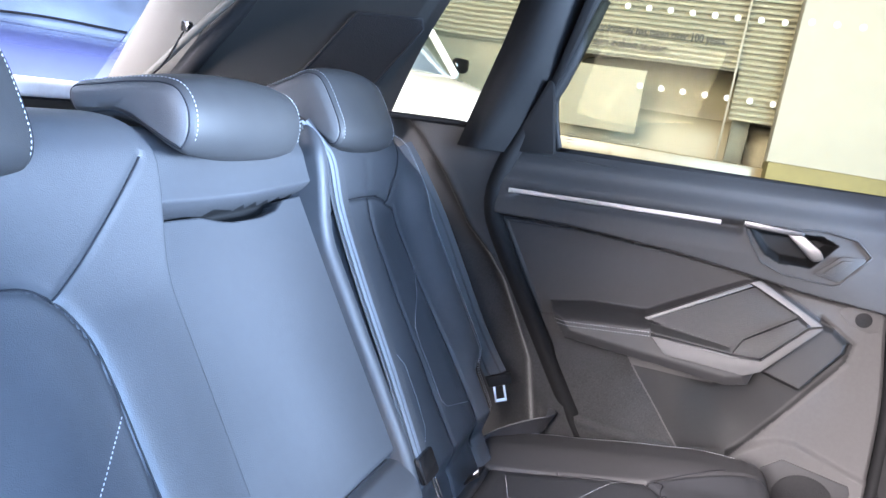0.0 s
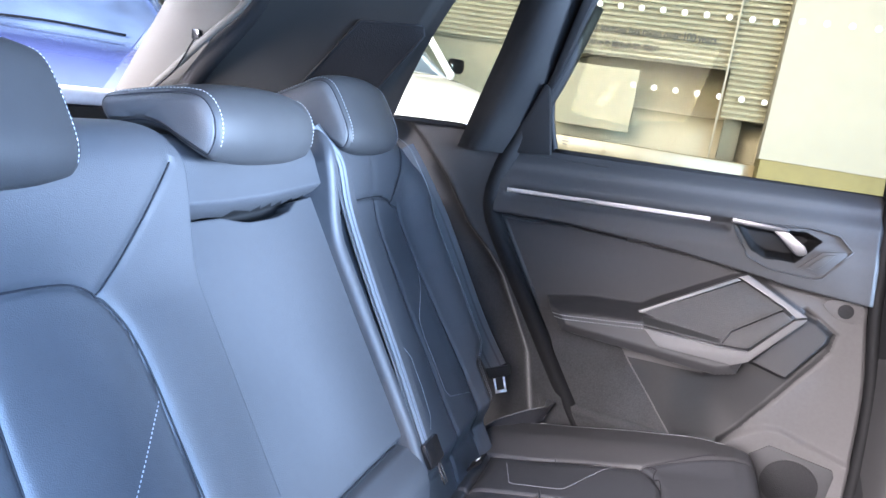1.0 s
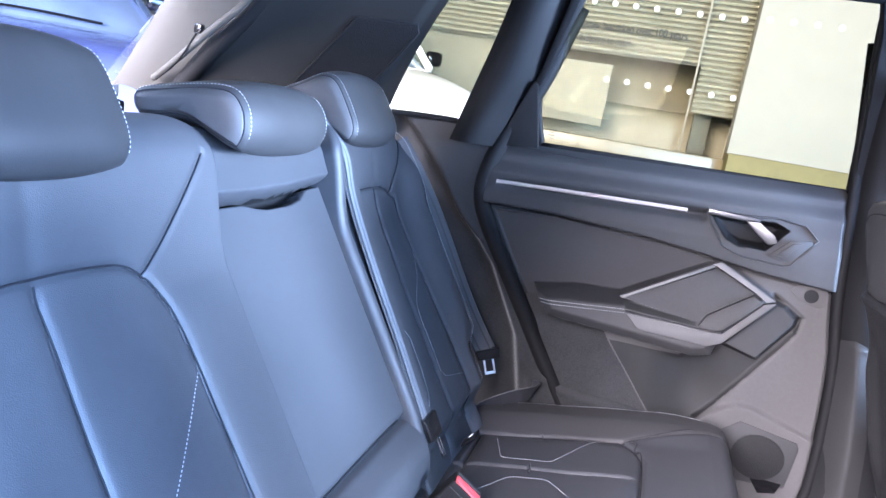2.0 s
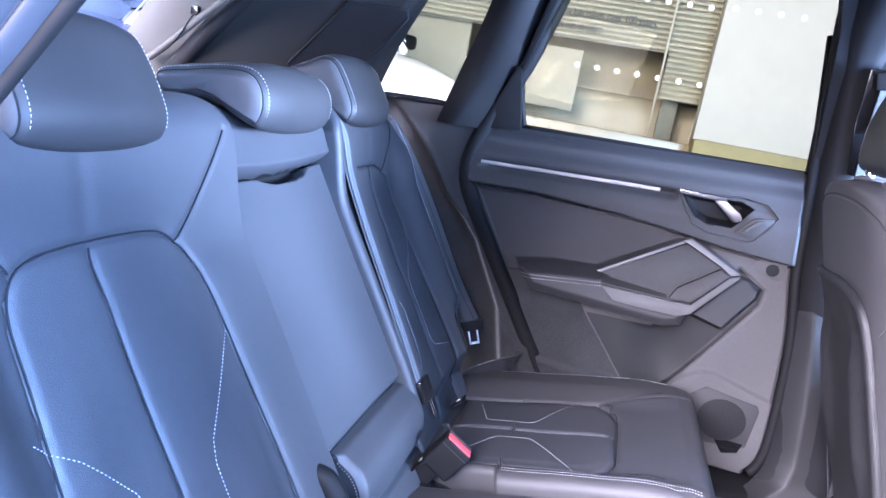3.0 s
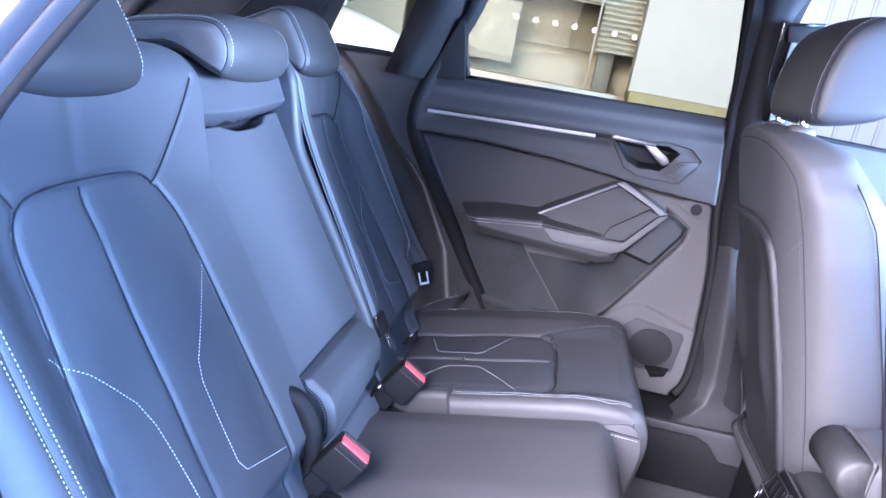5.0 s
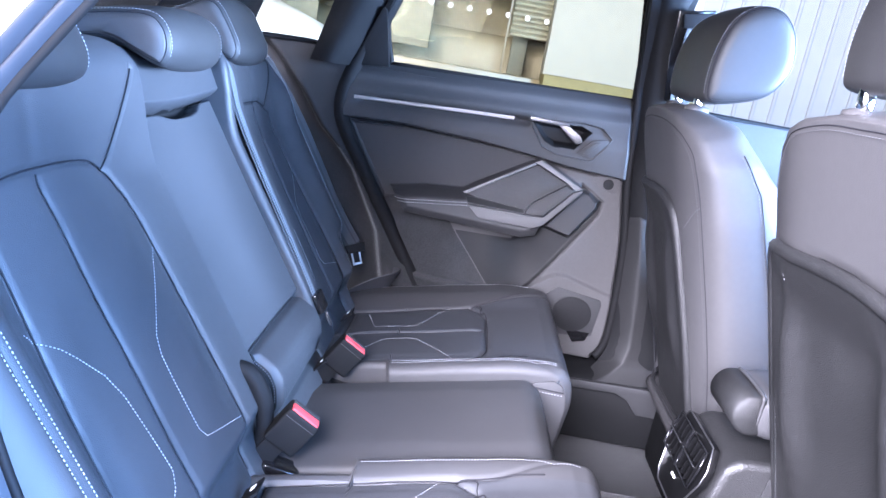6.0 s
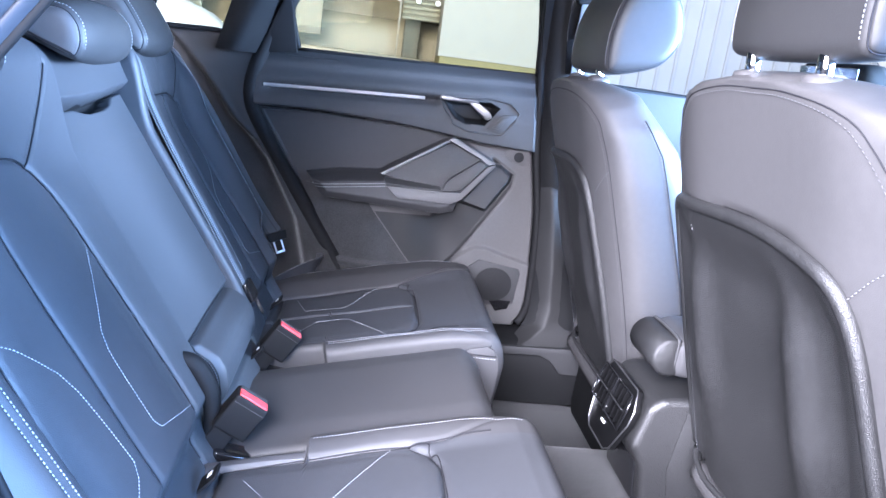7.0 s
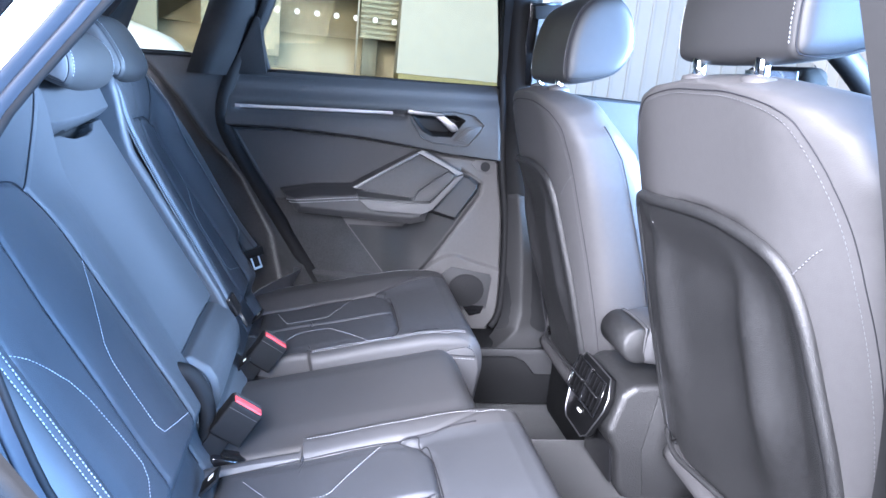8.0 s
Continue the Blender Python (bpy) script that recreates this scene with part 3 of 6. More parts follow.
block("tailgate_lining", (0.06, 1.16, 0.40), pose(-1.11, 0.0, 0.810), TRIM_DARK, tail, "dark lower tailgate lining", bevel=0.01)
rear_pane = slab("glass", [(-0.54, 0.0), (0.54, 0.0), (0.44, 0.47), (-0.44, 0.47)], 0.004, lambda a, b, c: (-1.125 + 0.74 * b + c, a, 1.045 + 0.67 * b), REAR_GLASS, tail, "tinted tailgate glass", bevel=0, smooth=False)
rear_pane.visible_shadow = False
hook = thing("parcel_hook", "small black parcel shelf hook with a thin cord", "hook")
block("hook_peg", (0.018, 0.014, 0.02), pose(-0.803, 0.448, 1.188), GLOSS, hook, bevel=0.004)
tube("cord", [(-0.803, 0.446, 1.186), (-0.815, 0.445, 1.165), (-0.835, 0.448, 1.135), (-0.865, 0.455, 1.105), (-0.905, 0.46, 1.075)], 0.0018, GLOSS, hook, "thin black cord")
shelf = tagged(block("parcel_shelf", (0.56, 1.10, 0.02), pose(-0.74, 0, 0.965), TRIM_DARK, None, bevel=0.006), "black parcel shelf behind the seats", "parcel shelf")


# ---- glass ----
def pane(name, poly, y_at, label):
    ob = slab(name, poly, 0.004, lambda a, b, c: (a, y_at(a, b) + c, b), WINDOW, None, bevel=0, smooth=False)
    ob.visible_shadow = False
    return tagged(ob, label, "window", kind="structure")


pane("window_1", [(-0.485, 1.09), (-0.29, 1.10), (-0.20, 1.44), (-0.30, 1.44), (-0.46, 1.19)], lambda a, b: 0.70 - 0.25 * max(0, b - 1.15), "fixed quarter window with printed marks, tinted to dim the outside")

# ---- far rear door ----
def make_door(side):
    door = thing("rear_car_door", "closed dark-trimmed rear car door with silver strip and armrest", "car door")
    UP = [(-0.30, 0.927), (-0.233, 0.929), (-0.076, 0.934), (0.12, 0.926), (0.245, 0.914), (0.348, 0.901), (0.56, 0.889)]
    LEATHER_P = [(-0.205, 0.918), (-0.07, 0.926), (0.12, 0.918), (0.215, 0.910), (0.290, 0.900), (0.100, 0.77), (-0.097, 0.745)]
    ARM = [(-0.085, 0.774), (-0.001, 0.793), (0.098, 0.801), (0.261, 0.901), (0.290, 0.910), (0.395, 0.855), (0.312, 0.755), (0.302, 0.719), (0.262, 0.708), (-0.040, 0.720)]
    POCKET = [(0.098, 0.690), (0.150, 0.625), (0.215, 0.545), (0.300, 0.555), (0.335, 0.600), (0.452, 0.790), (0.455, 0.825), (0.395, 0.862), (0.300, 0.742), (0.245, 0.690)]
    STEP = [(0.305, 0.742), (0.388, 0.722), (0.446, 0.806), (0.448, 0.826), (0.420, 0.846), (0.393, 0.852)]
    LEDGE = [(-0.20, 0.600), (-0.09, 0.584), (0.02, 0.566), (0.20, 0.548), (0.20, 0.40), (-0.20, 0.40)]
    RIM = [(0.30, 0.566), (0.355, 0.610), (0.378, 0.622), (0.404, 0.624), (0.548, 0.584), (0.56, 0.40), (0.30, 0.40)]
    CUP = [(0.228, 1.004), (0.252, 0.968), (0.271, 0.942), (0.310, 0.928), (0.390, 0.925), (0.402, 0.930), (0.440, 0.986), (0.412, 1.010), (0.362, 1.015), (0.323, 1.010)]
    BOWL = [(0.240, 0.998), (0.262, 0.970), (0.276, 0.956), (0.300, 0.946), (0.352, 0.948), (0.388, 0.994), (0.360, 1.005), (0.325, 1.003)]

    def arm_y(Z):
        """the armrest leans out towards its foot"""
        return 0.656 + (Z - 0.745) * 0.31

    def y_of(X, Z):
        up = np.interp(X, [p[0] for p in UP], [p[1] for p in UP])
        strip = 0.989 + 0.041 * (X - 0.01)
        above = Z - strip
        y_up = 0.698 + 0.03 * soft(0.055, 0.098, above) + 0.012 * soft(0.018, 0.05, above) - 0.008 * soft(-0.01, -0.05, above) \
            + 0.010 * np.exp(-((above + 0.004) / 0.010) ** 2) * soft(-0.215, -0.18, X) * (1 - soft(0.22, 0.24, X))
        arm = within(X, Z, ARM)
        on_arm = soft(-0.002, 0.006, arm)
        low = 0.722 + 0.005 * soft(-0.002, 0.002, within(X, Z, LEATHER_P)) - 0.018 * soft(0.16, 0.06, X) * soft(0.72, 0.66, Z)
        pk = within(X, Z, POCKET)
        low = low + 0.011 * soft(-0.008, 0.010, pk) * soft(0.18, 0.30, X) + 0.010 * soft(1.0, 0.0, np.hypot((0.8 * (X - 0.275) + 0.6 * (Z - 0.645)) / 0.095, (0.8 * (Z - 0.645) - 0.6 * (X - 0.275)) / 0.13))
        low = low - (0.030 + 0.28 * (0.79 - Z)) * soft(-0.004, 0.010, within(X, Z, STEP))
        low = low - 0.022 * soft(-0.002, 0.016, within(X, Z, LEDGE)) - 0.010 * soft(-0.003, 0.010, within(X, Z, RIM))
        y_low = low * (1 - on_arm) + (arm_y(Z) + 0.014 * soft(0.026, 0.003, arm)) * on_arm
        y_low = y_low + 0.034 * soft(0.0, 0.034, Z - 0.756 - 0.115 * (X + 0.085)) * soft(0.135, 0.10, X) * on_arm
        k = soft(-0.003, 0.003, Z - up)
        y = y_low * (1 - k) + y_up * k
        y = y + 0.010 * np.exp(-((Z - up + 0.003) / 0.0035) ** 2)
        y = y + 0.034 * soft(-0.001, 0.012, within(X, Z, BOWL)) + 0.003 * soft(-0.001, 0.002, within(X, Z, CUP))
        edge = np.minimum(X - np.vectorize(rear_x)(Z), np.vectorize(front_x)(Z) - X)
        return y + 0.010 * soft(0.012, 0.0, edge)

    ns, nq = 340, 370
    Z = np.linspace(0.405, 1.082, ns + 1)[:, None] * np.ones((1, nq + 1))
    F = np.linspace(0, 1, nq + 1)[None, :]
    XL, XR = np.vectorize(rear_x)(Z[:, :1]) + 0.010, np.vectorize(front_x)(Z[:, :1]) - 0.004
    X = XL + F * (XR - XL)
    Zs = Z + np.where(Z > 1.06, (X - 0.18) * 0.022 * soft(1.04, 1.082, Z), 0)
    Yv = y_of(X, Zs)
    flat = np.stack([X, side * Yv, Zs], -1).reshape(-1, 3)
    idx = np.arange((ns + 1) * (nq + 1)).reshape(ns + 1, nq + 1)
    quads = np.stack([idx[:-1, :-1], idx[:-1, 1:], idx[1:, 1:], idx[1:, :-1]], -1).reshape(-1, 4)
    XC = (X[:-1, :-1] + X[1:, 1:]) / 2
    ZC = (Zs[:-1, :-1] + Zs[1:, 1:]) / 2
    up = np.interp(XC, [p[0] for p in UP], [p[1] for p in UP])
    left = np.ones(XC.shape, bool)
    for name, m_, label, test in (
            ("handle_bowl", TRIM_DARK, "dark recessed handle bowl", within(XC, ZC, BOWL) > -0.001),
            ("upper_trim", TRIM, "soft dark upper door trim", ZC > up - 0.002),
            ("armrest", DOOR_LEATHER, "padded dark armrest", within(XC, ZC, ARM) > -0.004),
            ("insert_panel", DOOR_LEATHER, "smooth leather insert", within(XC, ZC, LEATHER_P) > 0),
            ("door_pocket", TRIM_SHADED, "moulded door pocket, shade in its colour", within(XC, ZC, POCKET) > 0),
            ("lower_felt", CARPET, "dark felt lower panel", XC < np.interp(ZC, [0.40, 0.551, 0.685, 0.75], [0.33, 0.206, 0.098, 0.05])),
            ("lower_panel", HARD, "grained grey lower panel", XC > -9)):
        m = left & test
        left &= ~m
        fq = quads[m.reshape(-1)]
        used, inv = np.unique(fq.reshape(-1), return_inverse=True)
        put(name, flat[used], inv.reshape(-1, 4), m_, door, label)

    at = lambda y: (lambda a, b, c: (a, side * (y - c), b))
    # bright strip, handle and its cup
    xs = np.linspace(-0.205, 0.231, 24)
    zs = np.interp(xs, [-0.203, -0.08, 0.08, 0.232], [0.9805, 0.986, 0.9925, 0.9985])
    ribbon("bright_strip", [(x, side * (float(y) - 0.0025), z) for x, z, y in zip(xs[::3], zs[::3], y_of(xs[::3], zs[::3]))], 0.0082, lambda k: (0.0, side * 0.35, 1.0), SATIN, door, "bright satin metal strip", thick=0.0022, n=4)
    tube("handle_surround", [(x, side * (float(y_of(np.array(x), np.array(z))) - 0.001), z) for x, z in CUP], 0.0018, TRIM, door, "dark raised handle surround", closed=True, smooth_n=0, n=8)
    handle = slab("door_handle", [(0.230, 1.010), (0.325, 1.0085), (0.330, 1.004), (0.322, 0.998), (0.230, 0.999)], 0.014, at(0.694), LEVER_METAL, door, "satin metal door handle", bevel=0.003)
    slab("lever", [(0.302, 0.999), (0.326, 1.003), (0.358, 0.983), (0.365, 0.970), (0.352, 0.962), (0.346, 0.964)], 0.012, lambda a, b, c: (a, side * (0.690 - c - 0.012 * (a - 0.30) / 0.06), b), LEVER_METAL, handle, "satin lever", bevel=0.004)
    y_sw = float(y_of(np.array(0.40), np.array(0.957)))
    sw = slab("window_switch", [(0.358, 0.940), (0.392, 0.977), (0.428, 0.984), (0.432, 0.978), (0.402, 0.938), (0.396, 0.934)], 0.004, at(y_sw + 0.0005), TRIM, door, "dark window switch", bevel=0.002)
    slab("switch_key", [(0.371, 0.944), (0.396, 0.972), (0.413, 0.976), (0.389, 0.942)], 0.003, at(y_sw - 0.0035), SHELL, sw, bevel=0.0015)
    # diamond of silver trim round the dark panel in the armrest
    lean = lambda d: (lambda a, b, c: (a, side * (arm_y(b) - d - c), b))
    slab("dark_panel", [(0.109, 0.797), (0.274, 0.894), (0.353, 0.860), (0.273, 0.801), (0.256, 0.783)], 0.004, lean(0.0), SHELL, door, "matt black armrest panel", bevel=0.001)
    slab("silver_trim", [(0.100, 0.800), (0.263, 0.899), (0.272, 0.896), (0.108, 0.797)], 0.009, lean(0.0), SILVER, door, "thin silver trim edge", bevel=0.002)
    slab("silver_trim", [(0.2635, 0.900), (0.281, 0.909), (0.394, 0.855), (0.376, 0.849), (0.352, 0.864), (0.275, 0.897)], 0.010, lean(0.0), SILVER, door, "silver trim corner", bevel=0.002)
    slab("silver_trim", [(0.117, 0.775), (0.257, 0.773), (0.308, 0.776), (0.372, 0.846), (0.394, 0.854), (0.390, 0.846), (0.311, 0.757), (0.285, 0.745), (0.150, 0.746)], 0.015, lean(0.001), PULL_GREY, door, "broad satin grey pull edge", bevel=0.003)
    # thin silver tube added to draw the bright highlight along the pull
    tube("pull_highlight", [(x, side * (arm_y(z) - 0.0155), z) for x, z in ((0.119, 0.774), (0.255, 0.772), (0.307, 0.776))], 0.0022, SILVER, door, "silver line added for the highlight on the pull", smooth_n=0, n=8)
    slab("grey_blade", [(0.260, 0.776), (0.273, 0.802), (0.351, 0.858), (0.371, 0.847), (0.307, 0.780)], 0.012, lean(0.002), SHELL, door, "dark grey inner blade", bevel=0.002)
    # flat black plate; its colour stands in for the shaded grip opening
    slab("grip_shade", [(0.110, 0.792), (0.256, 0.782), (0.258, 0.775), (0.117, 0.777)], 0.002, lean(-0.001), TRIM_DARK, door, "black plate for the shade in the grip opening", bevel=0)
    # tweeter and speaker
    tw = slab("tweeter_plate", [(0.432, 0.892), (0.486, 0.894), (0.486, 0.858), (0.472, 0.852), (0.440, 0.860), (0.418, 0.880)], 0.003, at(0.7225), HARD, door, "small tweeter plate", bevel=0.001)
    disc = [(0.459 + 0.0135 * math.cos(a), 0.874 + 0.0135 * math.sin(a)) for a in np.linspace(0, 2 * math.pi, 24, endpoint=False)]
    slab("tweeter_mesh", disc, 0.002, at(0.7198), MESH, tw, bevel=0.0005)
    slab("speaker_plate", [(0.360, 0.560), (0.392, 0.588), (0.506, 0.572), (0.512, 0.560), (0.504, 0.470), (0.436, 0.462), (0.40, 0.46)], 0.004, at(0.7125), TRIM, door, "dark speaker panel", bevel=0.002)
    disc = [(0.440 + 0.052 * math.cos(a), 0.522 + 0.048 * math.sin(a)) for a in np.linspace(0, 2 * math.pi, 40, endpoint=False)]
    slab("speaker_mesh", disc, 0.003, at(0.7087), MESH, door, "round speaker mesh", bevel=0.001)
    slab("speaker_slot", [(0.433, 0.478), (0.497, 0.478), (0.490, 0.455), (0.458, 0.446)], 0.003, at(0.7097), GLOSS, door, "dark slot", bevel=0.001)
    # double stitching along the armrest pad
    rows = []
    for dz in (0.0, -0.007):
        xs = np.linspace(-0.072, 0.119, 60)
        zs = 0.752 + 0.115 * (xs + 0.085) + dz
        rows.append(np.stack([xs, side * (y_of(xs, zs) - 0.001), zs], -1))
    stitches("stitching", rows, door, pitch=0.0055, length=0.0042, radius=0.0007)
    # window frame and the black corner piece
    frame_r = [(-0.129, 1.066), (-0.150, 1.195), (-0.085, 1.39), (-0.060, 1.42), (0.30, 1.45), (0.42, 1.43), (0.442, 1.36), (0.480, 1.078)]
    yw = lambda z: 0.742 - 0.26 * max(0.0, z - 1.10)
    tube("window_frame", [(x, side * yw(z), z) for x, z in frame_r], 0.0075, RUBBER, door, "black window channel", smooth_n=5)
    slab("corner_piece", [(-0.222, 1.055), (-0.130, 1.064), (-0.151, 1.195), (-0.160, 1.20)], 0.02, lambda a, b, c: (a, side * (yw(b) - 0.022 - c), b), RUBBER, door, "black window corner piece", bevel=0.003)
    slab("frame_rear", [(-0.160, 1.19), (-0.148, 1.19), (-0.083, 1.39), (-0.04, 1.44), (-0.06, 1.46), (-0.10, 1.40)], 0.03, lambda a, b, c: (a, side * (yw(b) - c), b), TRIM_DARK, door, "black upper door frame", bevel=0.003)
    slab("frame_front", [(0.478, 1.075), (0.440, 1.36), (0.42, 1.43), (0.44, 1.50), (0.57, 1.50), (0.545, 1.30), (0.515, 1.08)], 0.03, lambda a, b, c: (a, side * (yw(b) - c), b), TRIM_DARK, door, "black front door frame", bevel=0.003)
    slab("frame_top", [(-0.06, 1.425), (0.30, 1.452), (0.43, 1.43), (0.45, 1.50), (-0.06, 1.50)], 0.03, lambda a, b, c: (a, side * (yw(b) - c), b), TRIM_DARK, door, "black top door frame", bevel=0.003)
    tube("glass_seal", [(-0.128, side * 0.737, 1.073), (0.18, side * 0.735, 1.0795), (0.478, side * 0.735, 1.086)], 0.005, RUBBER, door, "black glass seal")
    gl = slab("glass", [(-0.130, 1.06), (-0.150, 1.195), (-0.085, 1.39), (-0.060, 1.425), (0.30, 1.452), (0.42, 1.43), (0.442, 1.36), (0.480, 1.07)], 0.004, lambda a, b, c: (a, side * (yw(b) + c), b), WINDOW, door, "window glass tinted to dim the outside", bevel=0, smooth=False)
    gl.visible_shadow = False
    # printed mark in the glass corner
    for i in range(4):
        block("print_mark", (0.016 if i % 2 else 0.010, 0.0004, 0.0018), pose(-0.112, side * (yw(1.1) - 0.003), 1.090 + 0.006 * i), GREY_TEXT, gl, bevel=0)
    return door


make_door(1)


# ---- rear seats ----
LEAN_BACK = radians(31.4)
BASE = np.array((-0.116, 0.55))


def back_line(top, roll, down):
    """Profile of a backrest from below its base, over the top and down behind."""
    sl = np.array((-math.sin(LEAN_BACK), math.cos(LEAN_BACK)))
    pts = [tuple(BASE + sl * v) for v in np.linspace(-0.10, top - roll, 90)]
    c = BASE + sl * (top - roll) + np.array((-math.cos(LEAN_BACK), -math.sin(LEAN_BACK))) * roll
    for a in np.linspace(0, math.radians(190), 26)[1:]:
        n = np.array((math.cos(LEAN_BACK), math.sin(LEAN_BACK))) * math.cos(a) + sl * math.sin(a)
        pts.append(tuple(c + n * roll))
    e = np.array(pts[-1])
    t = np.array(pts[-1]) - np.array(pts[-2])
    t /= np.linalg.norm(t)
    pts += [tuple(e + t * d) for d in (0.05, down)]
    return pts


S0 = 0.10  # the profile's length below the base line


def outer_back_height(s, q, edge=0.173):
    v = s - S0
    ins = within(q, v, INSERT if edge < 0.15 else INSERT_FAR)
    d_ins = np.abs(ins)
    outside = soft(0.004, -0.05, ins)
    h = np.zeros_like(v)
    # side wings
    h = h + (0.028 if edge > 0.15 else 0.046) * soft(0.475, 0.560, q) * soft(0.56, 0.44, v)
    if edge > 0.15:
        h = h - 0.070 * soft(0.566, 0.602, q) ** 1.2 - 0.020 * soft(0.155, 0.110, v) * soft(0.520, 0.552, q)
    else:
        h = h - 0.075 * soft(0.565, 0.66, q) ** 1.3
    wing = 0.012 * soft(0.230, 0.214, q) if edge > 0.15 else 0.004 * soft(0.228, 0.175, q) * soft(edge - 0.006, edge + 0.060, q) * soft(0.46, 0.34, v)
    h = h + wing * soft(-0.02, 0.12, v)
    h = h - 0.030 * soft(0.045, 0.005, v)
    # shoulders
    h = h + 0.040 * soft(0.40, 0.56, v) * (1 - 0.3 * soft(0.50, 0.60, q))
    h = h - 0.010 * soft(0.54, 0.60, v)
    # pads of the insert
    h = h + 0.0035 * soft(0.0, 0.045, ins)
    chan = np.abs(q - (0.362 + 0.012 * (0.44 - v)))
    h = h + groove(chan, 0.0015, 0.012) + 0.5 * groove(chan, 0.007, 0.0036) * soft(0.0, 0.02, ins)
    h = h + groove(d_ins, 0.0014, 0.008) + groove(d_ins, 0.0038, 0.0032)
    seam_in = 1.0 + 0 * q if edge > 0.15 else near_line(q, v, SEAM_IN)
    seam_out = near_line(q, v, SEAM_OUT if edge < 0.15 else SEAM_OUT_FAR)
    h = h + groove(np.minimum(seam_in, seam_out), 0.0030, 0.0038)
    dbl = near_line(q, v, [(0.556, 0.60), (0.566, 0.50), (0.566, 0.30), (0.562, -0.05)])
    h = h + groove(dbl, 0.0025, 0.003)
    # soft creases in the leather
    h = h + 0.0016 * np.sin(38 * q + 9 * v) * np.sin(23 * v + 5 * q) * soft(0.0, 0.05, ins)
    return h


def cushion_line(reach, roll=0.058):
    """Profile of a cushion from its rear edge over the rolled front down to the floor."""
    front = 0.285 + reach
    pts = [(-0.14, 0.480)]
    pts += [(x, 0.522 + 0.22 * x) for x in np.linspace(-0.12, front, 60)]
    c = np.array((front + 0.017, 0.522 + 0.22 * front - 0.065))
    for a in np.linspace(radians(100), radians(-8), 24)[1:]:
        pts.append((c[0] + roll * math.cos(a), c[1] + 0.065 * math.sin(a)))
    foot = reach + roll - 0.058
    pts += [(0.350 + foot, 0.44), (0.335 + foot, 0.38), (0.325 + foot, 0.30), (0.32 + foot, 0.215)]
    out = [np.array(pts[0])]
    for p in pts[1:]:
        if np.linalg.norm(np.array(p) - out[-1]) > 1e-4:
            out.append(np.array(p))
    return out


CUSH = np.array(cushion_line(0.034, 0.036))
CUSH_S = np.concatenate([[0], np.cumsum(np.hypot(*np.diff(CUSH, axis=0).T))])


def cs(x):
    """Length along the cushion's profile at x, on its top."""
    k = int(np.argmax(CUSH[:, 0]))
    return float(np.interp(x, CUSH[:k, 0], CUSH_S[:k]))


C_FRONT = CUSH_S[-1]


def outer_cushion_height(s, q):
    top = soft(cs(0.365), cs(0.22), s)
    pad = within(s, q, PAD_RING)
    h = 0.014 * soft(0.23, 0.175, q) * top + 0.020 * soft(0.49, 0.58, q) * top
    h = h - 0.02 * soft(0.62, 0.67, q)
    h = h + 0.004 * soft(0, 0.03, pad) + groove(np.abs(pad), 0.003, 0.006) + groove(np.abs(pad), 0.005, 0.003)
    mid = np.where(s < cs(0.195), np.abs(q - 0.357), 1.0)
    h = h + groove(mid, 0.007, 0.004)
    long_in = np.where(s > cs(0.16), np.abs(q - (0.205 - 0.05 * soft(cs(0.2), cs(0.35), s))), 1.0)
    out_seam = near_line(s, q, [(cs(0.165), 0.508), (cs(0.30), 0.56), (cs(0.36), 0.585), (C_FRONT, 0.60)])
    h = h + groove(np.minimum(long_in, out_seam), 0.003, 0.0035)
    low = near_line(s, q, [(C_FRONT - 0.17, 0.1), (C_FRONT - 0.17, 0.7)])
    h = h + groove(low, 0.004, 0.004)
    h = h + 0.0012 * np.sin(31 * q + 13 * s) * np.sin(27 * s - 4 * q) * top
    return h


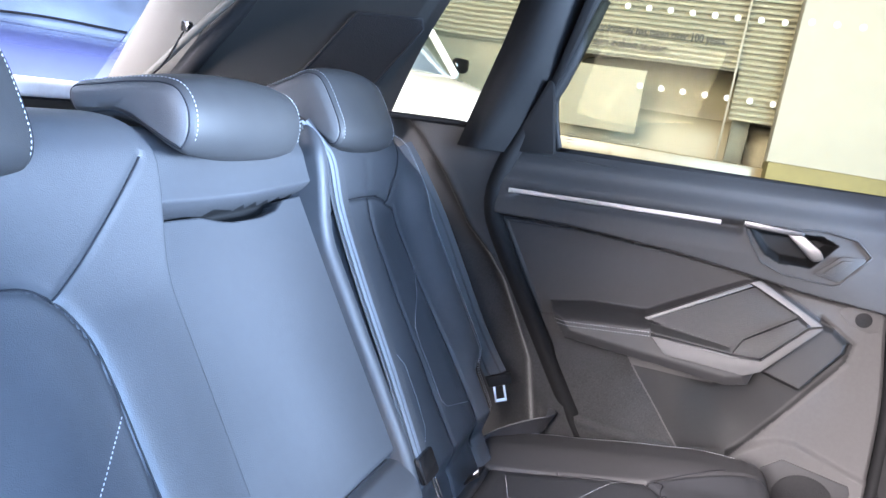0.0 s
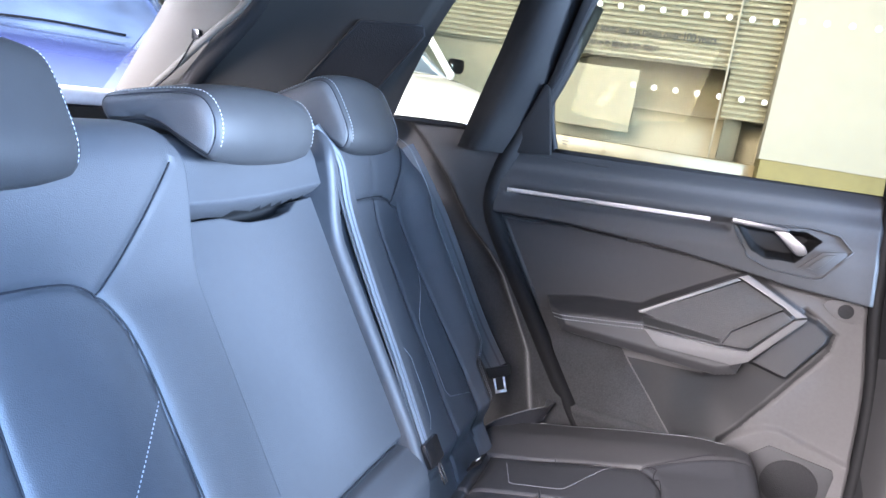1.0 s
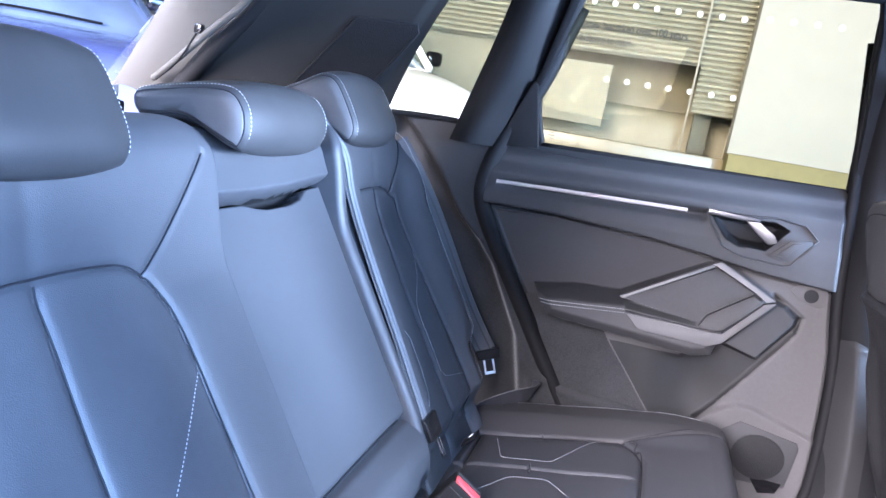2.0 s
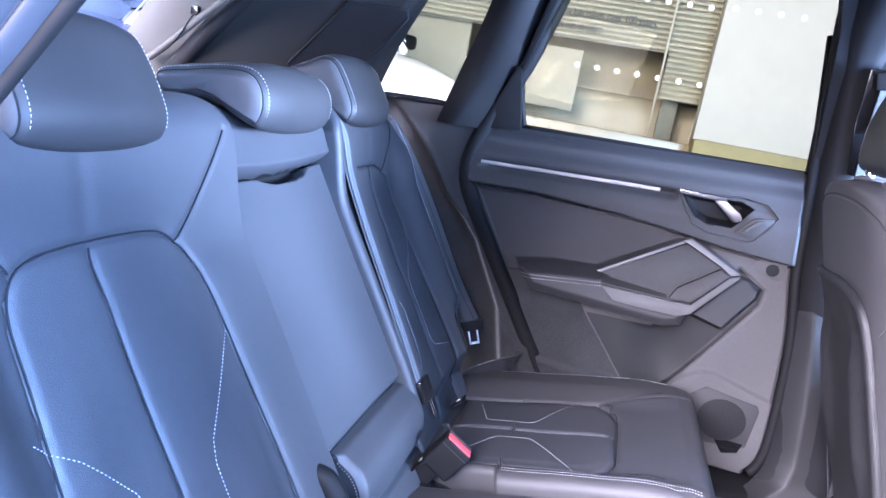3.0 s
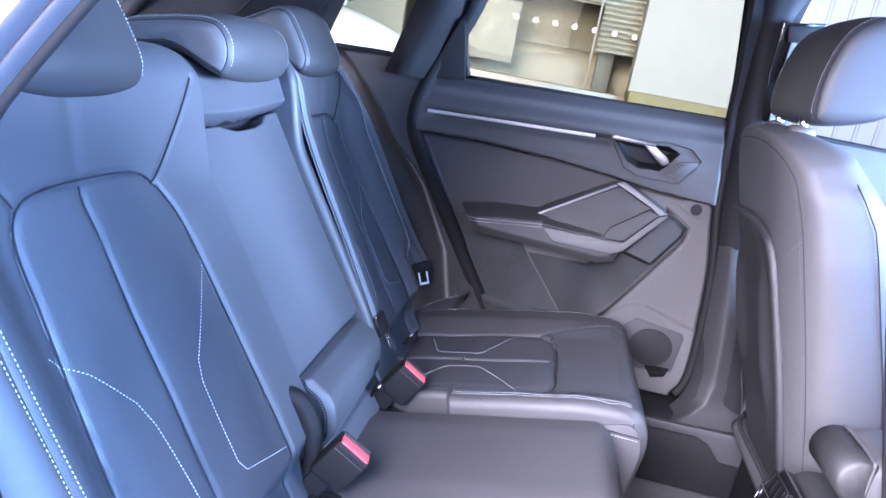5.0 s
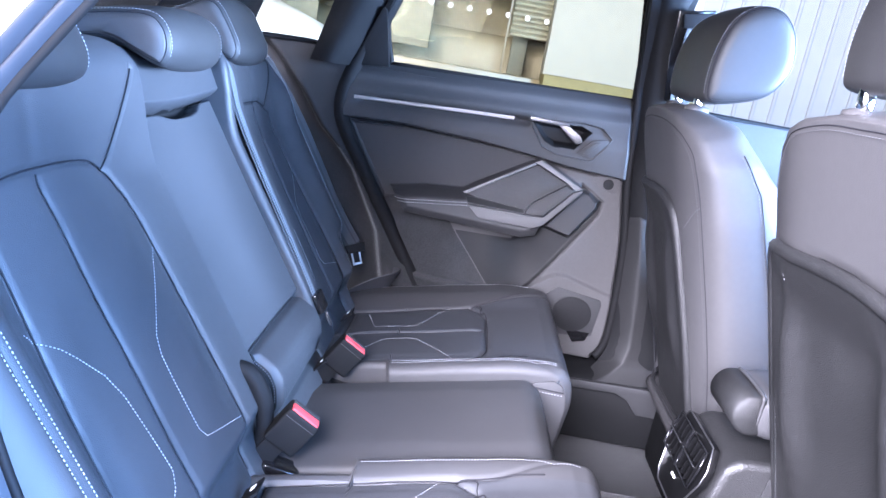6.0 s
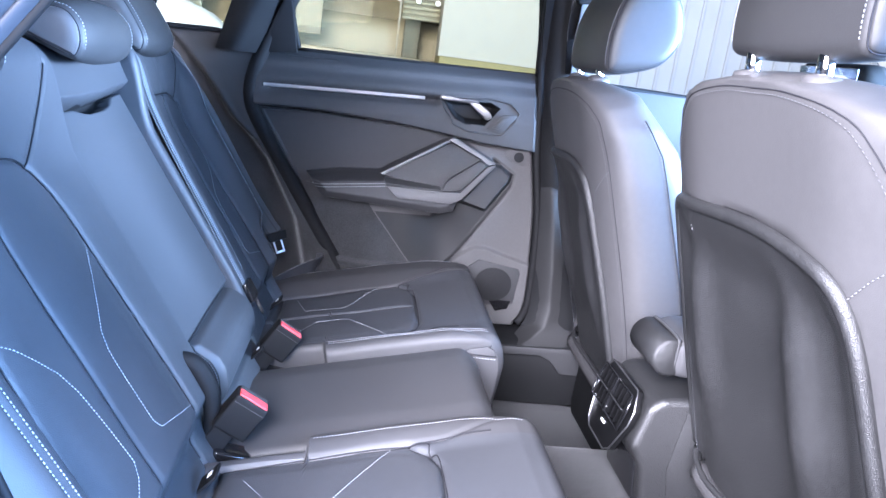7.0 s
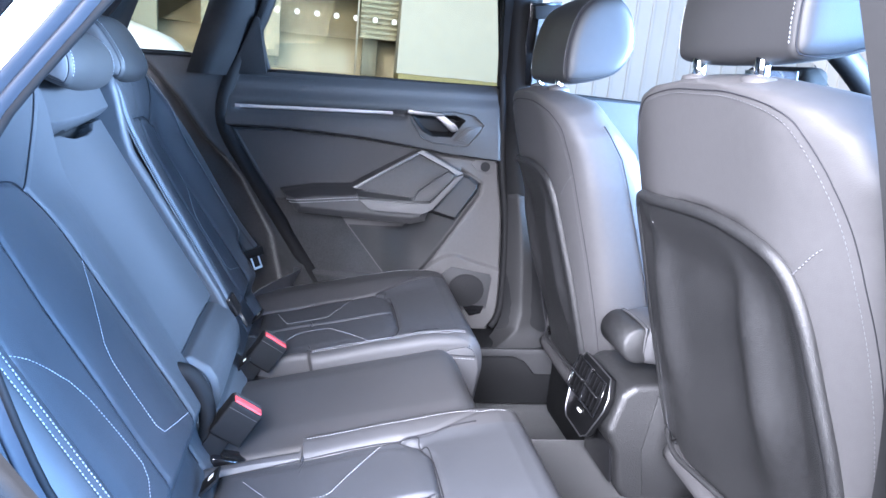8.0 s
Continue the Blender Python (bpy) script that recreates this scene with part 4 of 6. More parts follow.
def make_headrest(seat, label, centre, half, prof, crown=0.010, flank=None):
    """A padded headrest: a side profile drawn out over its width, crowned in the middle, with flat sewn-in side panels."""
    loop = crv(prof, 7, closed=True)
    n = len(loop)
    tg = np.roll(loop, -1, 0) - np.roll(loop, 1, 0)
    tg /= np.linalg.norm(tg, axis=1)[:, None]
    nrm = np.stack([-tg[:, 1], tg[:, 0]], 1)
    if ((loop - loop.mean(0)) * nrm).sum() < 0:
        nrm = -nrm

    def out_at(y):
        a = abs(y) / half
        return crown * (1 - a ** 2.6) - 0.0035 * max(0.0, (abs(y) - half + 0.007) / 0.007) ** 2

    def ring(y, out, scale=1.0):
        q = loop + nrm * out
        q = q.mean(0) + (q - q.mean(0)) * scale
        return [(a, centre + y, b) for a, b in q]

    def skin(rows):
        V = [v for rw in rows for v in rw]
        return V, [(i * n + j, i * n + (j + 1) % n, (i + 1) * n + (j + 1) % n, (i + 1) * n + j) for i in range(len(rows) - 1) for j in range(n)]
    ys = np.concatenate([np.linspace(-half, -half + 0.014, 7), np.linspace(-half + 0.018, half - 0.018, 15), np.linspace(half - 0.014, half, 7)])
    pad = put("headrest", *skin([ring(y, out_at(y)) for y in ys]), SHADED_LEATHER, seat, label)
    for sgn in (-1, 1):
        rows = [ring(sgn * (half + dy), up, k) for dy, up, k in ((-0.001, -0.0045, 1.0), (0.0006, -0.0040, 1.0), (0.0028, -0.0060, 1.0), (0.0046, -0.0080, 0.985), (0.0066, -0.0080, 0.93), (0.0080, -0.0080, 0.80), (0.0086, -0.0080, 0.6))]
        V, Fc = skin(rows)
        Fc.append(tuple(range((len(rows) - 1) * n, len(rows) * n)))
        put("side_panel", V, Fc, flank or LEATHER_BACK, pad, "brownish-grey leather side panel")
        y = sgn * (half - 0.0055)
        row = ring(y, out_at(y) + 0.0006)
        shown = nrm[:, 1] > -0.35
        run, best = [], []
        for k in range(2 * n):
            run = run + [row[k % n]] if shown[k % n] else []
            best = run if len(best) < len(run) <= n else best
        stitches("stitching", [best], pad, pitch=0.0047, length=0.0032, radius=0.00042)
        row = ring(sgn * half, -0.0036)
        seam([row + [row[0]]], pad, 0.0010)
    return pad


def make_outer_seat(side, label):
    seat = thing("rear_car_seat", label, "car seat", "outer rear seats")
    edge_in = 0.196 if side > 0 else 0.100
    sh = Sheet(back_line(0.575, 0.035, 0.25), lambda s, q: outer_back_height(s, q, edge_in), side)
    ip = INSERT if side < 0 else INSERT_FAR
    def top_in(s):
        return edge_in + 0.07 * max(0.0, (s - S0 - 0.53) / 0.06) ** 2 if s - S0 < 0.62 else 0.26
    def top_out(s):
        v = s - S0
        return (0.606 - 0.050 * float(soft(0.165, 0.110, np.array(v))) if side > 0 else 0.662) - 0.045 * float(soft(0.30, 0.62, np.array(v))) - 0.085 * float(soft(0.47, 0.59, np.array(v)))
    regions = [
        ("insert_pad", LEATHER, "", lambda s, q: (within(q, s - S0, ip) > 0) & (q < 0.362 + 0.012 * (0.44 - s + S0))),
        ("insert_pad", LEATHER, "", lambda s, q: within(q, s - S0, ip) > 0),
        ("backrest", LEATHER, "", lambda s, q: (s - S0 > 0.426) & (q > 0.236 - (s - S0 - 0.426) * (0.62 if side > 0 else 1.02)) & (q < (0.450 if side < 0 else 0.412) + (s - S0 - 0.43) * 0.66)),
        ("inner_wing", LEATHER, "", lambda s, q: q < 0.35),
        ("outer_wing", LEATHER, "", lambda s, q: q < 0.566),
        ("side_panel", LEATHER_SMOOTH, "dark side panel", lambda s, q: q > 0),
    ]
    back = sh.mesh(0.02, sh.s[-1], 0.0032, top_in, top_out, 0.0032, regions, seat, "backrest", r=0.011 if side > 0 else 0.004, wall=0.10, r_out=0.012, turn=S0 + 0.53)
    L = lambda pts, lift=0.0006, n=14: sh.at(np.array([p[1] + S0 for p in crv(pts, n)]), np.array([p[0] for p in crv(pts, n)]), lift)
    if side < 0:
        marks = [[(0.212, 0.316), (0.259, 0.267), (0.303, 0.222), (0.311, 0.200), (0.312, 0.138), (0.313, 0.098), (0.304, 0.083), (0.262, 0.072), (0.196, 0.055)],
                 [(0.490, 0.303), (0.454, 0.272), (0.416, 0.224), (0.406, 0.195), (0.400, 0.140), (0.394, 0.093), (0.405, 0.076), (0.432, 0.060)]]
    else:
        marks = [[(0.474, 0.340), (0.425, 0.287), (0.384, 0.246), (0.378, 0.215), (0.379, 0.118), (0.390, 0.104), (0.440, 0.091), (0.488, 0.079)],
                 [(0.248, 0.275), (0.280, 0.235), (0.302, 0.203), (0.300, 0.150), (0.290, 0.105), (0.272, 0.085)]]
    straight = lambda m: [p for a, b in zip(m[:-1], m[1:]) for p in [(a[0] + (b[0] - a[0]) * k / 12, a[1] + (b[1] - a[1]) * k / 12) for k in range(12)]]
    stitches("stitching", [sh.at(np.array([p[1] + S0 for p in straight(m)]), np.array([p[0] for p in straight(m)]), 0.0006) for m in marks] + [
        L([(0.562, 0.575), (0.571, 0.50), (0.571, 0.30), (0.567, 0.10), (0.565, 0.02)]),
        L([(0.550, 0.575), (0.560, 0.50), (0.560, 0.30), (0.557, 0.10), (0.555, 0.02)]),
    ], back, radius=0.00055 if side > 0 else 0.00052)
    edge = [(p[0], p[1]) for p in ip if p[1] > -0.03]
    seam([L(edge, 0.003, 2)] + ([] if side > 0 else [L(SEAM_IN, 0.002)]) + [L(SEAM_OUT_FAR if side > 0 else SEAM_OUT, 0.002),
          L([(0.362, 0.470 if side > 0 else 0.438), (0.3645, 0.23), (0.367, 0.03)], 0.0015)], back)
    if side < 0:
        stitches("stitching", [L([(0.632, 0.42), (0.637, 0.25), (0.637, 0.05)], 0.001)], back, THREAD_DARK, radius=0.001)
    prof = [(-0.350, 1.063), (-0.361, 1.089), (-0.391, 1.132), (-0.418, 1.139), (-0.450, 1.124), (-0.500, 1.098), (-0.506, 1.082), (-0.470, 1.076), (-0.436, 1.070), (-0.408, 1.059), (-0.384, 1.046), (-0.366, 1.039), (-0.354, 1.044)]
    drop = 0.0 if side > 0 else 0.020
    make_headrest(seat, "padded leather headrest", side * 0.340, 0.091, [(a, b - drop) for a, b in prof])
    ch = Sheet(CUSH, outer_cushion_height, side, -1.0)
    ring = PAD_RING
    creg = [
        ("quilted_pad", LEATHER, "", lambda s, q: (within(s, q, ring) > 0) & (q < 0.357)),
        ("quilted_pad", LEATHER, "", lambda s, q: within(s, q, ring) > 0),
        ("inner_roll", LEATHER_SMOOTH, "", lambda s, q: q < 0.205),
        ("outer_roll", LEATHER_SMOOTH, "", lambda s, q: q > 0.508 + np.maximum(0, s - cs(0.165)) * 0.35),
        ("cushion", LEATHER, "", lambda s, q: q > 0),
    ]
    rear_cut = lambda s: 0.150 + 0.035 * float(soft(cs(0.022), cs(0.016), np.array(s)))
    cushion = ch.mesh(0.0, ch.s[-1], 0.0032, rear_cut, lambda s: 0.672, 0.0032, creg, seat, "cushion", r=0.02, wall=0.14, r_out=0.03, turn=cs(0.30), thin=0.052)
    slab("cushion_base", [(0.0, 0.22), (0.0, 0.46), (0.20, 0.50), (0.280, 0.545), (0.335, 0.572), (0.350, 0.565), (0.360, 0.545), (0.363, 0.520), (0.355, 0.44), (0.340, 0.38), (0.331, 0.30), (0.328, 0.22)], 0.49, lambda a, b, c: (a, side * (0.156 + c), b), LEATHER_SMOOTH, cushion, "dark cushion side under the roll", bevel=0.006)

    slab("side_face", [(0.22, 0.22), (0.22, 0.530), (0.300, 0.567), (0.330, 0.574), (0.346, 0.567), (0.357, 0.547), (0.361, 0.522), (0.353, 0.44), (0.338, 0.38), (0.329, 0.30), (0.326, 0.22)], 0.010, lambda a, b, c: (a, side * (0.1460 + c), b), LEATHER_SMOOTH, cushion, "sewn leather side face", bevel=0.004)
    side_row = [(x, side * 0.1457, 0.556 - 0.03 * (x - 0.29)) for x in np.linspace(0.262, 0.350, 20)]
    seam([side_row], cushion, 0.0014)
    stitches("stitching", [[(x, y, z - 0.006) for x, y, z in side_row]], cushion, pitch=0.0058, length=0.0042, radius=0.0006)

    def bent(pts, n=10):
        return np.concatenate([[np.array(a) + (np.array(b) - np.array(a)) * k / n for k in range(n)] for a, b in zip(pts[:-1], pts[1:])] + [[np.array(pts[-1])]])
    B = lambda pts, lift=0.0008: ch.at(np.array([cs(p[0]) for p in bent(pts)]), np.array([p[1] for p in bent(pts)]), lift)
    K = lambda pts, lift=0.0006, n=14: ch.at(np.array([cs(p[0]) for p in crv(pts, n)]), np.array([p[1] for p in crv(pts, n)]), lift)
    rows = [
        B([(-0.062, 0.469), (-0.038, 0.390), (-0.030, 0.386), (0.045, 0.388), (0.055, 0.393), (0.126, 0.505)]),
        B([(-0.062, 0.245), (-0.015, 0.310), (-0.005, 0.318), (0.050, 0.318), (0.060, 0.313), (0.138, 0.210)]),
        K([(0.025, 0.172), (0.15, 0.172), (0.335, 0.172)], 0.0008),
        K([(-0.085, 0.630), (0.10, 0.636), (0.31, 0.630)], 0.0008),
    ]
    if side > 0:
        rows.append(K([(0.025, 0.181), (0.15, 0.181), (0.335, 0.181)], 0.0008))
    stitches("stitching", rows, cushion, radius=0.00055 if side > 0 else 0.00045)
    M = lambda pts, lift=0.002: ch.at(np.array([p[0] for p in pts]), np.array([p[1] for p in pts]), lift)
    seam([M(crv(PAD_RING, 6)), K([(-0.08, 0.357), (0.195, 0.357)], 0.002), K([(0.165, 0.508), (0.24, 0.54), (0.29, 0.565)], 0.002), K([(0.16, 0.205), (0.20, 0.205), (0.28, 0.200)], 0.002)], cushion)
    return sh, ch


INSERT = [tuple(p) for p in crv([(0.195, -0.05), (0.198, 0.06), (0.205, 0.25), (0.210, 0.36), (0.222, 0.405), (0.245, 0.430), (0.275, 0.441), (0.345, 0.444), (0.415, 0.441), (0.447, 0.428), (0.462, 0.395), (0.468, 0.34), (0.478, 0.25), (0.490, 0.12), (0.495, -0.05)], 6)]
INSERT_FAR = [(max(q, 0.232) if v < 0.42 else q - 0.02 * float(soft(0.40, 0.44, np.array(v))) * (q > 0.4), v + 0.028 * float(soft(0.28, 0.42, np.array(v)))) for q, v in INSERT]
SEAM_IN = [(0.236, 0.426), (0.204, 0.452), (0.171, 0.485), (0.147, 0.511), (0.124, 0.536)]
SEAM_OUT = [(0.450, 0.432), (0.480, 0.470), (0.520, 0.53), (0.535, 0.565)]
SEAM_OUT_FAR = [(0.430, 0.457), (0.455, 0.483), (0.481, 0.513), (0.500, 0.560)]
PAD_RING = [(cs(-0.10), 0.212), (cs(0.160), 0.205), (cs(0.190), 0.228), (cs(0.203), 0.262), (cs(0.203), 0.44), (cs(0.190), 0.478), (cs(0.165), 0.508), (cs(-0.10), 0.500)]
far_back, far_cushion = make_outer_seat(1, "black leather outer rear seat beside the closed door")
near_back, near_cushion = make_outer_seat(-1, "black leather outer rear seat beside the open doorway")


def pad_edge(q):
    """Lower edge of the middle seat's upper pad."""
    return np.interp(q, [-0.12, -0.03, 0.06, 0.155, 0.20], [0.4885, 0.4865, 0.4885, 0.4945, 0.497])


def pad_gap(q):
    """Upper edge of the lower backrest, dipping at the pull notch."""
    return np.interp(q, [-0.12, -0.02, 0.012, 0.035, 0.095, 0.128, 0.152, 0.20], [0.4835, 0.4825, 0.475, 0.4715, 0.4725, 0.478, 0.4905, 0.494])


def middle_height(s, q):
    v = s - S0
    h = -0.005 + 0.0 * v
    up = pad_edge(q)
    h = h + 0.024 * soft(up - 0.0015, up + 0.008, v) ** 0.6 * (1 - soft(0.555, 0.60, v)) + 0.010 * soft(0.49, 0.60, v)
    h = h - 0.026 * soft(pad_gap(q) - 0.003, pad_gap(q) + 0.0015, v) * (1 - soft(up - 0.003, up + 0.001, v))
    h = h + 0.018 * soft(0.104, 0.055, v) * soft(-0.015, 0.045, v) - 0.012 * soft(0.01, -0.03, v) + groove(np.abs(v + 0.012), 0.010, 0.008)
    h = h - 0.05 * soft(-0.066, -0.100, q) * soft(0.104, 0.085, v)
    h = h + groove(np.abs(v - 0.103), 0.012, 0.006)
    h = h + 0.0014 * np.sin(20 * q + 3) * np.sin(14 * v)
    return h


mid_seat = thing("rear_car_seat", "black leather middle rear seat with folding armrest and pull slot", "car seat")
mh = Sheet(back_line(0.575, 0.035, 0.25), middle_height, 1)
mid_back = mh.mesh(0.0, mh.s[-1], 0.0017, lambda s: -0.112, lambda s: 0.199, 0.0030, [
    ("end_panel", TRIM_DARK, "dark stitched end panel", lambda s, q: (q < -0.0775) & (s - S0 < 0.104) & (s - S0 > -0.03)),
    ("pull_slot", TRIM_DARK, "dark pull slot", lambda s, q: (s - S0 > pad_gap(q)) & (s - S0 < pad_edge(q) - 0.001)),
    ("upper_pad", LEATHER, "", lambda s, q: s - S0 >= pad_edge(q) - 0.001),
    ("backrest", LEATHER, "", lambda s, q: s - S0 > 0.103),
    ("lower_roll", LEATHER, "", lambda s, q: s - S0 > -0.012),
    ("lower_flap", LEATHER, "", lambda s, q: s > -1)], mid_seat, "backrest", r=0.0035, wall=0.08, turn=S0 + 0.53)
ML = lambda pts, lift=0.0015: mh.at(np.array([p[1] + S0 for p in pts]), np.array([p[0] for p in pts]), lift)
seam([ML([(x, 0.103) for x in np.linspace(-0.09, 0.185, 20)])], mid_back, 0.0018)
stitches("stitching", [ML([(-0.078, v) for v in np.linspace(0.01, 0.09, 12)], 0.001)], mid_back, THREAD_DARK, radius=0.001)
make_headrest(mid_seat, "low leather middle headrest", -0.005, 0.098,
              [(-0.323, 1.058), (-0.327, 1.082), (-0.342, 1.099), (-0.364, 1.103), (-0.400, 1.099), (-0.436, 1.092), (-0.474, 1.083), (-0.478, 1.066), (-0.465, 1.053), (-0.442, 1.056), (-0.418, 1.060), (-0.393, 1.057), (-0.368, 1.047), (-0.346, 1.039), (-0.331, 1.038)])


def mid_cushion_height(s, q):
    return -0.004 - 0.008 * soft(0.08, 0.15, np.abs(q)) + 0.0010 * np.sin(25 * q) * np.sin(22 * s) - 0.036 * soft(cs(0.262), cs(0.34), s)


mc = Sheet(np.array(cushion_line(0.0)), mid_cushion_height, 1, -1.0)
mc.mesh(0.0, mc.s[-1], 0.006, lambda s: -0.149, lambda s: 0.149, 0.006, [("cushion", LEATHER_SMOOTH, "", lambda s, q: s < mc.s[-1] - 0.16), ("front_skirt", LEATHER_SMOOTH, "", lambda s, q: s > 0)], mid_seat, "cushion", r=0.012, wall=0.06)


# ---- belts and buckles ----
mid_belt = thing("seat_belt", "black ribbed middle seat belt lying on the far backrest", "seat belt")
BELT = [(0.228, 0.590), (0.240, 0.555), (0.253, 0.525), (0.256, 0.455), (0.252, 0.343), (0.245, 0.215), (0.233, 0.072)]
def belt_line(lift, dq=0.0):
    off = (0.028, 0.036, 0.035, 0.019, 0.013, 0.012, 0.010)
    n_, u_ = np.array((math.cos(LEAN_BACK), math.sin(LEAN_BACK))), np.array((-math.sin(LEAN_BACK), math.cos(LEAN_BACK)))
    return [(*(lambda p: (p[0], q + dq, p[1]))(BASE + u_ * v + n_ * (o + lift)),) for (q, v), o in zip(BELT, off)]


path = belt_line(0.0)
def belt_across(k):
    return (0.12, 1.0, 0.0)
ribbon("webbing", path, 0.042, belt_across, WEB, mid_belt)
for dq in (-0.012, 0.0, 0.012):
    pr = belt_line(0.0016, dq)
    ribbon("rib", pr, 0.0072, belt_across, WEB_PALE, mid_belt, "pale woven rib", thick=0.0007)
e = path[-1]
tg = block("tongue", (0.012, 0.052, 0.040), pose(e[0] + 0.006, e[1] + 0.004, e[2] - 0.004, 0, -30, 0), GLOSS, mid_belt, "black belt tongue", bevel=0.005)
for dy in (-0.005, 0.005):
    block("blade", (0.003, 0.0035, 0.038), pose(e[0] + 0.024, e[1] + 0.012 + dy, e[2] - 0.036, 0, -30, 0), CHROME, tg, "chrome tongue blade", bevel=0.001)

side_belt = thing("seat_belt", "black outer seat belt hanging beside the far backrest", "seat belt")
ribbon("webbing", [(-0.425, 0.645, 1.03), (-0.388, 0.645, 0.985), (-0.318, 0.645, 0.885), (-0.213, 0.638, 0.712), (-0.147, 0.628, 0.625)], 0.046, lambda k: (0.75, 0.55, 0.3), WEB, side_belt)
for dq in (-0.012, 0.012):
    ribbon("rib", [(-0.388 + 0.7 * dq, 0.643 + 0.55 * dq, 0.985 + 0.3 * dq), (-0.318 + 0.7 * dq, 0.643 + 0.55 * dq, 0.885 + 0.3 * dq), (-0.213 + 0.7 * dq, 0.636 + 0.55 * dq, 0.712 + 0.3 * dq), (-0.147 + 0.7 * dq, 0.626 + 0.55 * dq, 0.625 + 0.3 * dq)], 0.004, lambda k: (0.75, 0.55, 0.3), TRIM, side_belt, "pale woven rib", thick=0.0008)
_o, _a, _d = Vector((-0.142, 0.622, 0.624)), Vector((0.80, 0.55, 0.22)).normalized(), Vector((0.36, -0.15, -0.92)).normalized()
_n = _a.cross(_d).normalized()
hang = lambda lift: (lambda u, v, c: tuple(_o + _a * u + _d * v - _n * (c + lift)))
tg = slab("tongue", [(-0.027, -0.006), (0.027, -0.006), (0.024, 0.016), (-0.022, 0.016)], 0.013, hang(-0.004), TRIM_DARK, side_belt, "black belt tongue", bevel=0.003)
for bar in ([(-0.012, 0.015), (-0.008, 0.015), (-0.008, 0.046), (-0.012, 0.046)], [(0.008, 0.015), (0.012, 0.015), (0.012, 0.046), (0.008, 0.046)], [(-0.012, 0.041), (0.012, 0.041), (0.012, 0.047), (-0.012, 0.047)]):
    slab("buckle_plate", bar, 0.003, hang(0.0), SATIN, tg, "satin metal tongue plate", bevel=0.0008)
ribbon("lap_webbing", [(-0.150, 0.575, 0.486), (-0.128, 0.595, 0.505), (-0.085, 0.615, 0.530), (-0.045, 0.635, 0.548), (-0.030, 0.652, 0.556), (-0.040, 0.664, 0.552)], 0.044, lambda k: (0.45, 0.0, 0.9), WEB, side_belt, "lap webbing")


def make_buckle(x, y, z, turn):
    b = thing("belt_buckle", "black belt buckle with a red release button", "belt buckle", "rear belt buckles")
    m = pose(x, y, z, 0, 34, turn)
    block("case", (0.054, 0.034, 0.062), m, TRIM_DARK, b, bevel=0.005, seg=3)
    block("release_button", (0.047, 0.018, 0.006), m @ pose(0, -0.005, 0.0305), RED, b, "red release button", bevel=0.002)
    block("slot_lip", (0.047, 0.008, 0.004), m @ pose(0, 0.0105, 0.0315), TRIM, b, bevel=0.001)
    block("face_line", (0.050, 0.0016, 0.0012), m @ pose(0, -0.0172, 0.020), TRIM, b, bevel=0.0004)
    block("stem", (0.034, 0.018, 0.07), m @ pose(-0.004, 0.002, -0.058), TRIM_DARK, b, bevel=0.004)
    block("hinge_cover", (0.058, 0.036, 0.020), m @ pose(0.030, 0.0, -0.062, 0, -20, 0), GLOSS, b, "gloss black hinge cover", bevel=0.007, seg=3)
    return b


make_buckle(-0.066, 0.163, 0.543, 8)
make_buckle(-0.086, -0.143, 0.556, 8)


def make_anchor_tag(y):
    t = thing("anchor_tag", "small black child-seat anchor tag with a white mark", "anchor tag", "anchor tags")
    m = pose(-0.105, y, 0.525, 0, -48, 0)
    block("tag", (0.034, 0.036, 0.004), m, TRIM_DARK, t, bevel=0.0015)
    block("mark", (0.009, 0.010, 0.001), m @ pose(0.004, 0.003, 0.0026), WHITE_TAG, t, "white printed mark", bevel=0.0004)
    return t


for y in (0.412, 0.150, -0.262):
    make_anchor_tag(y)

latch = thing("seat_latch", "blue-grey plastic latch cover beside the middle backrest", "latch")
tube("cover", [(-0.196, -0.146, 0.640), (-0.160, -0.142, 0.632), (-0.138, -0.140, 0.600), (-0.128, -0.140, 0.560), (-0.130, -0.140, 0.515)], [0.010, 0.014, 0.015, 0.013, 0.012], TRIM_DARK, latch)


# ---- front seats ----
SEAT_TOP = np.array((0.462, 1.122))
FS = math.atan(0.29)


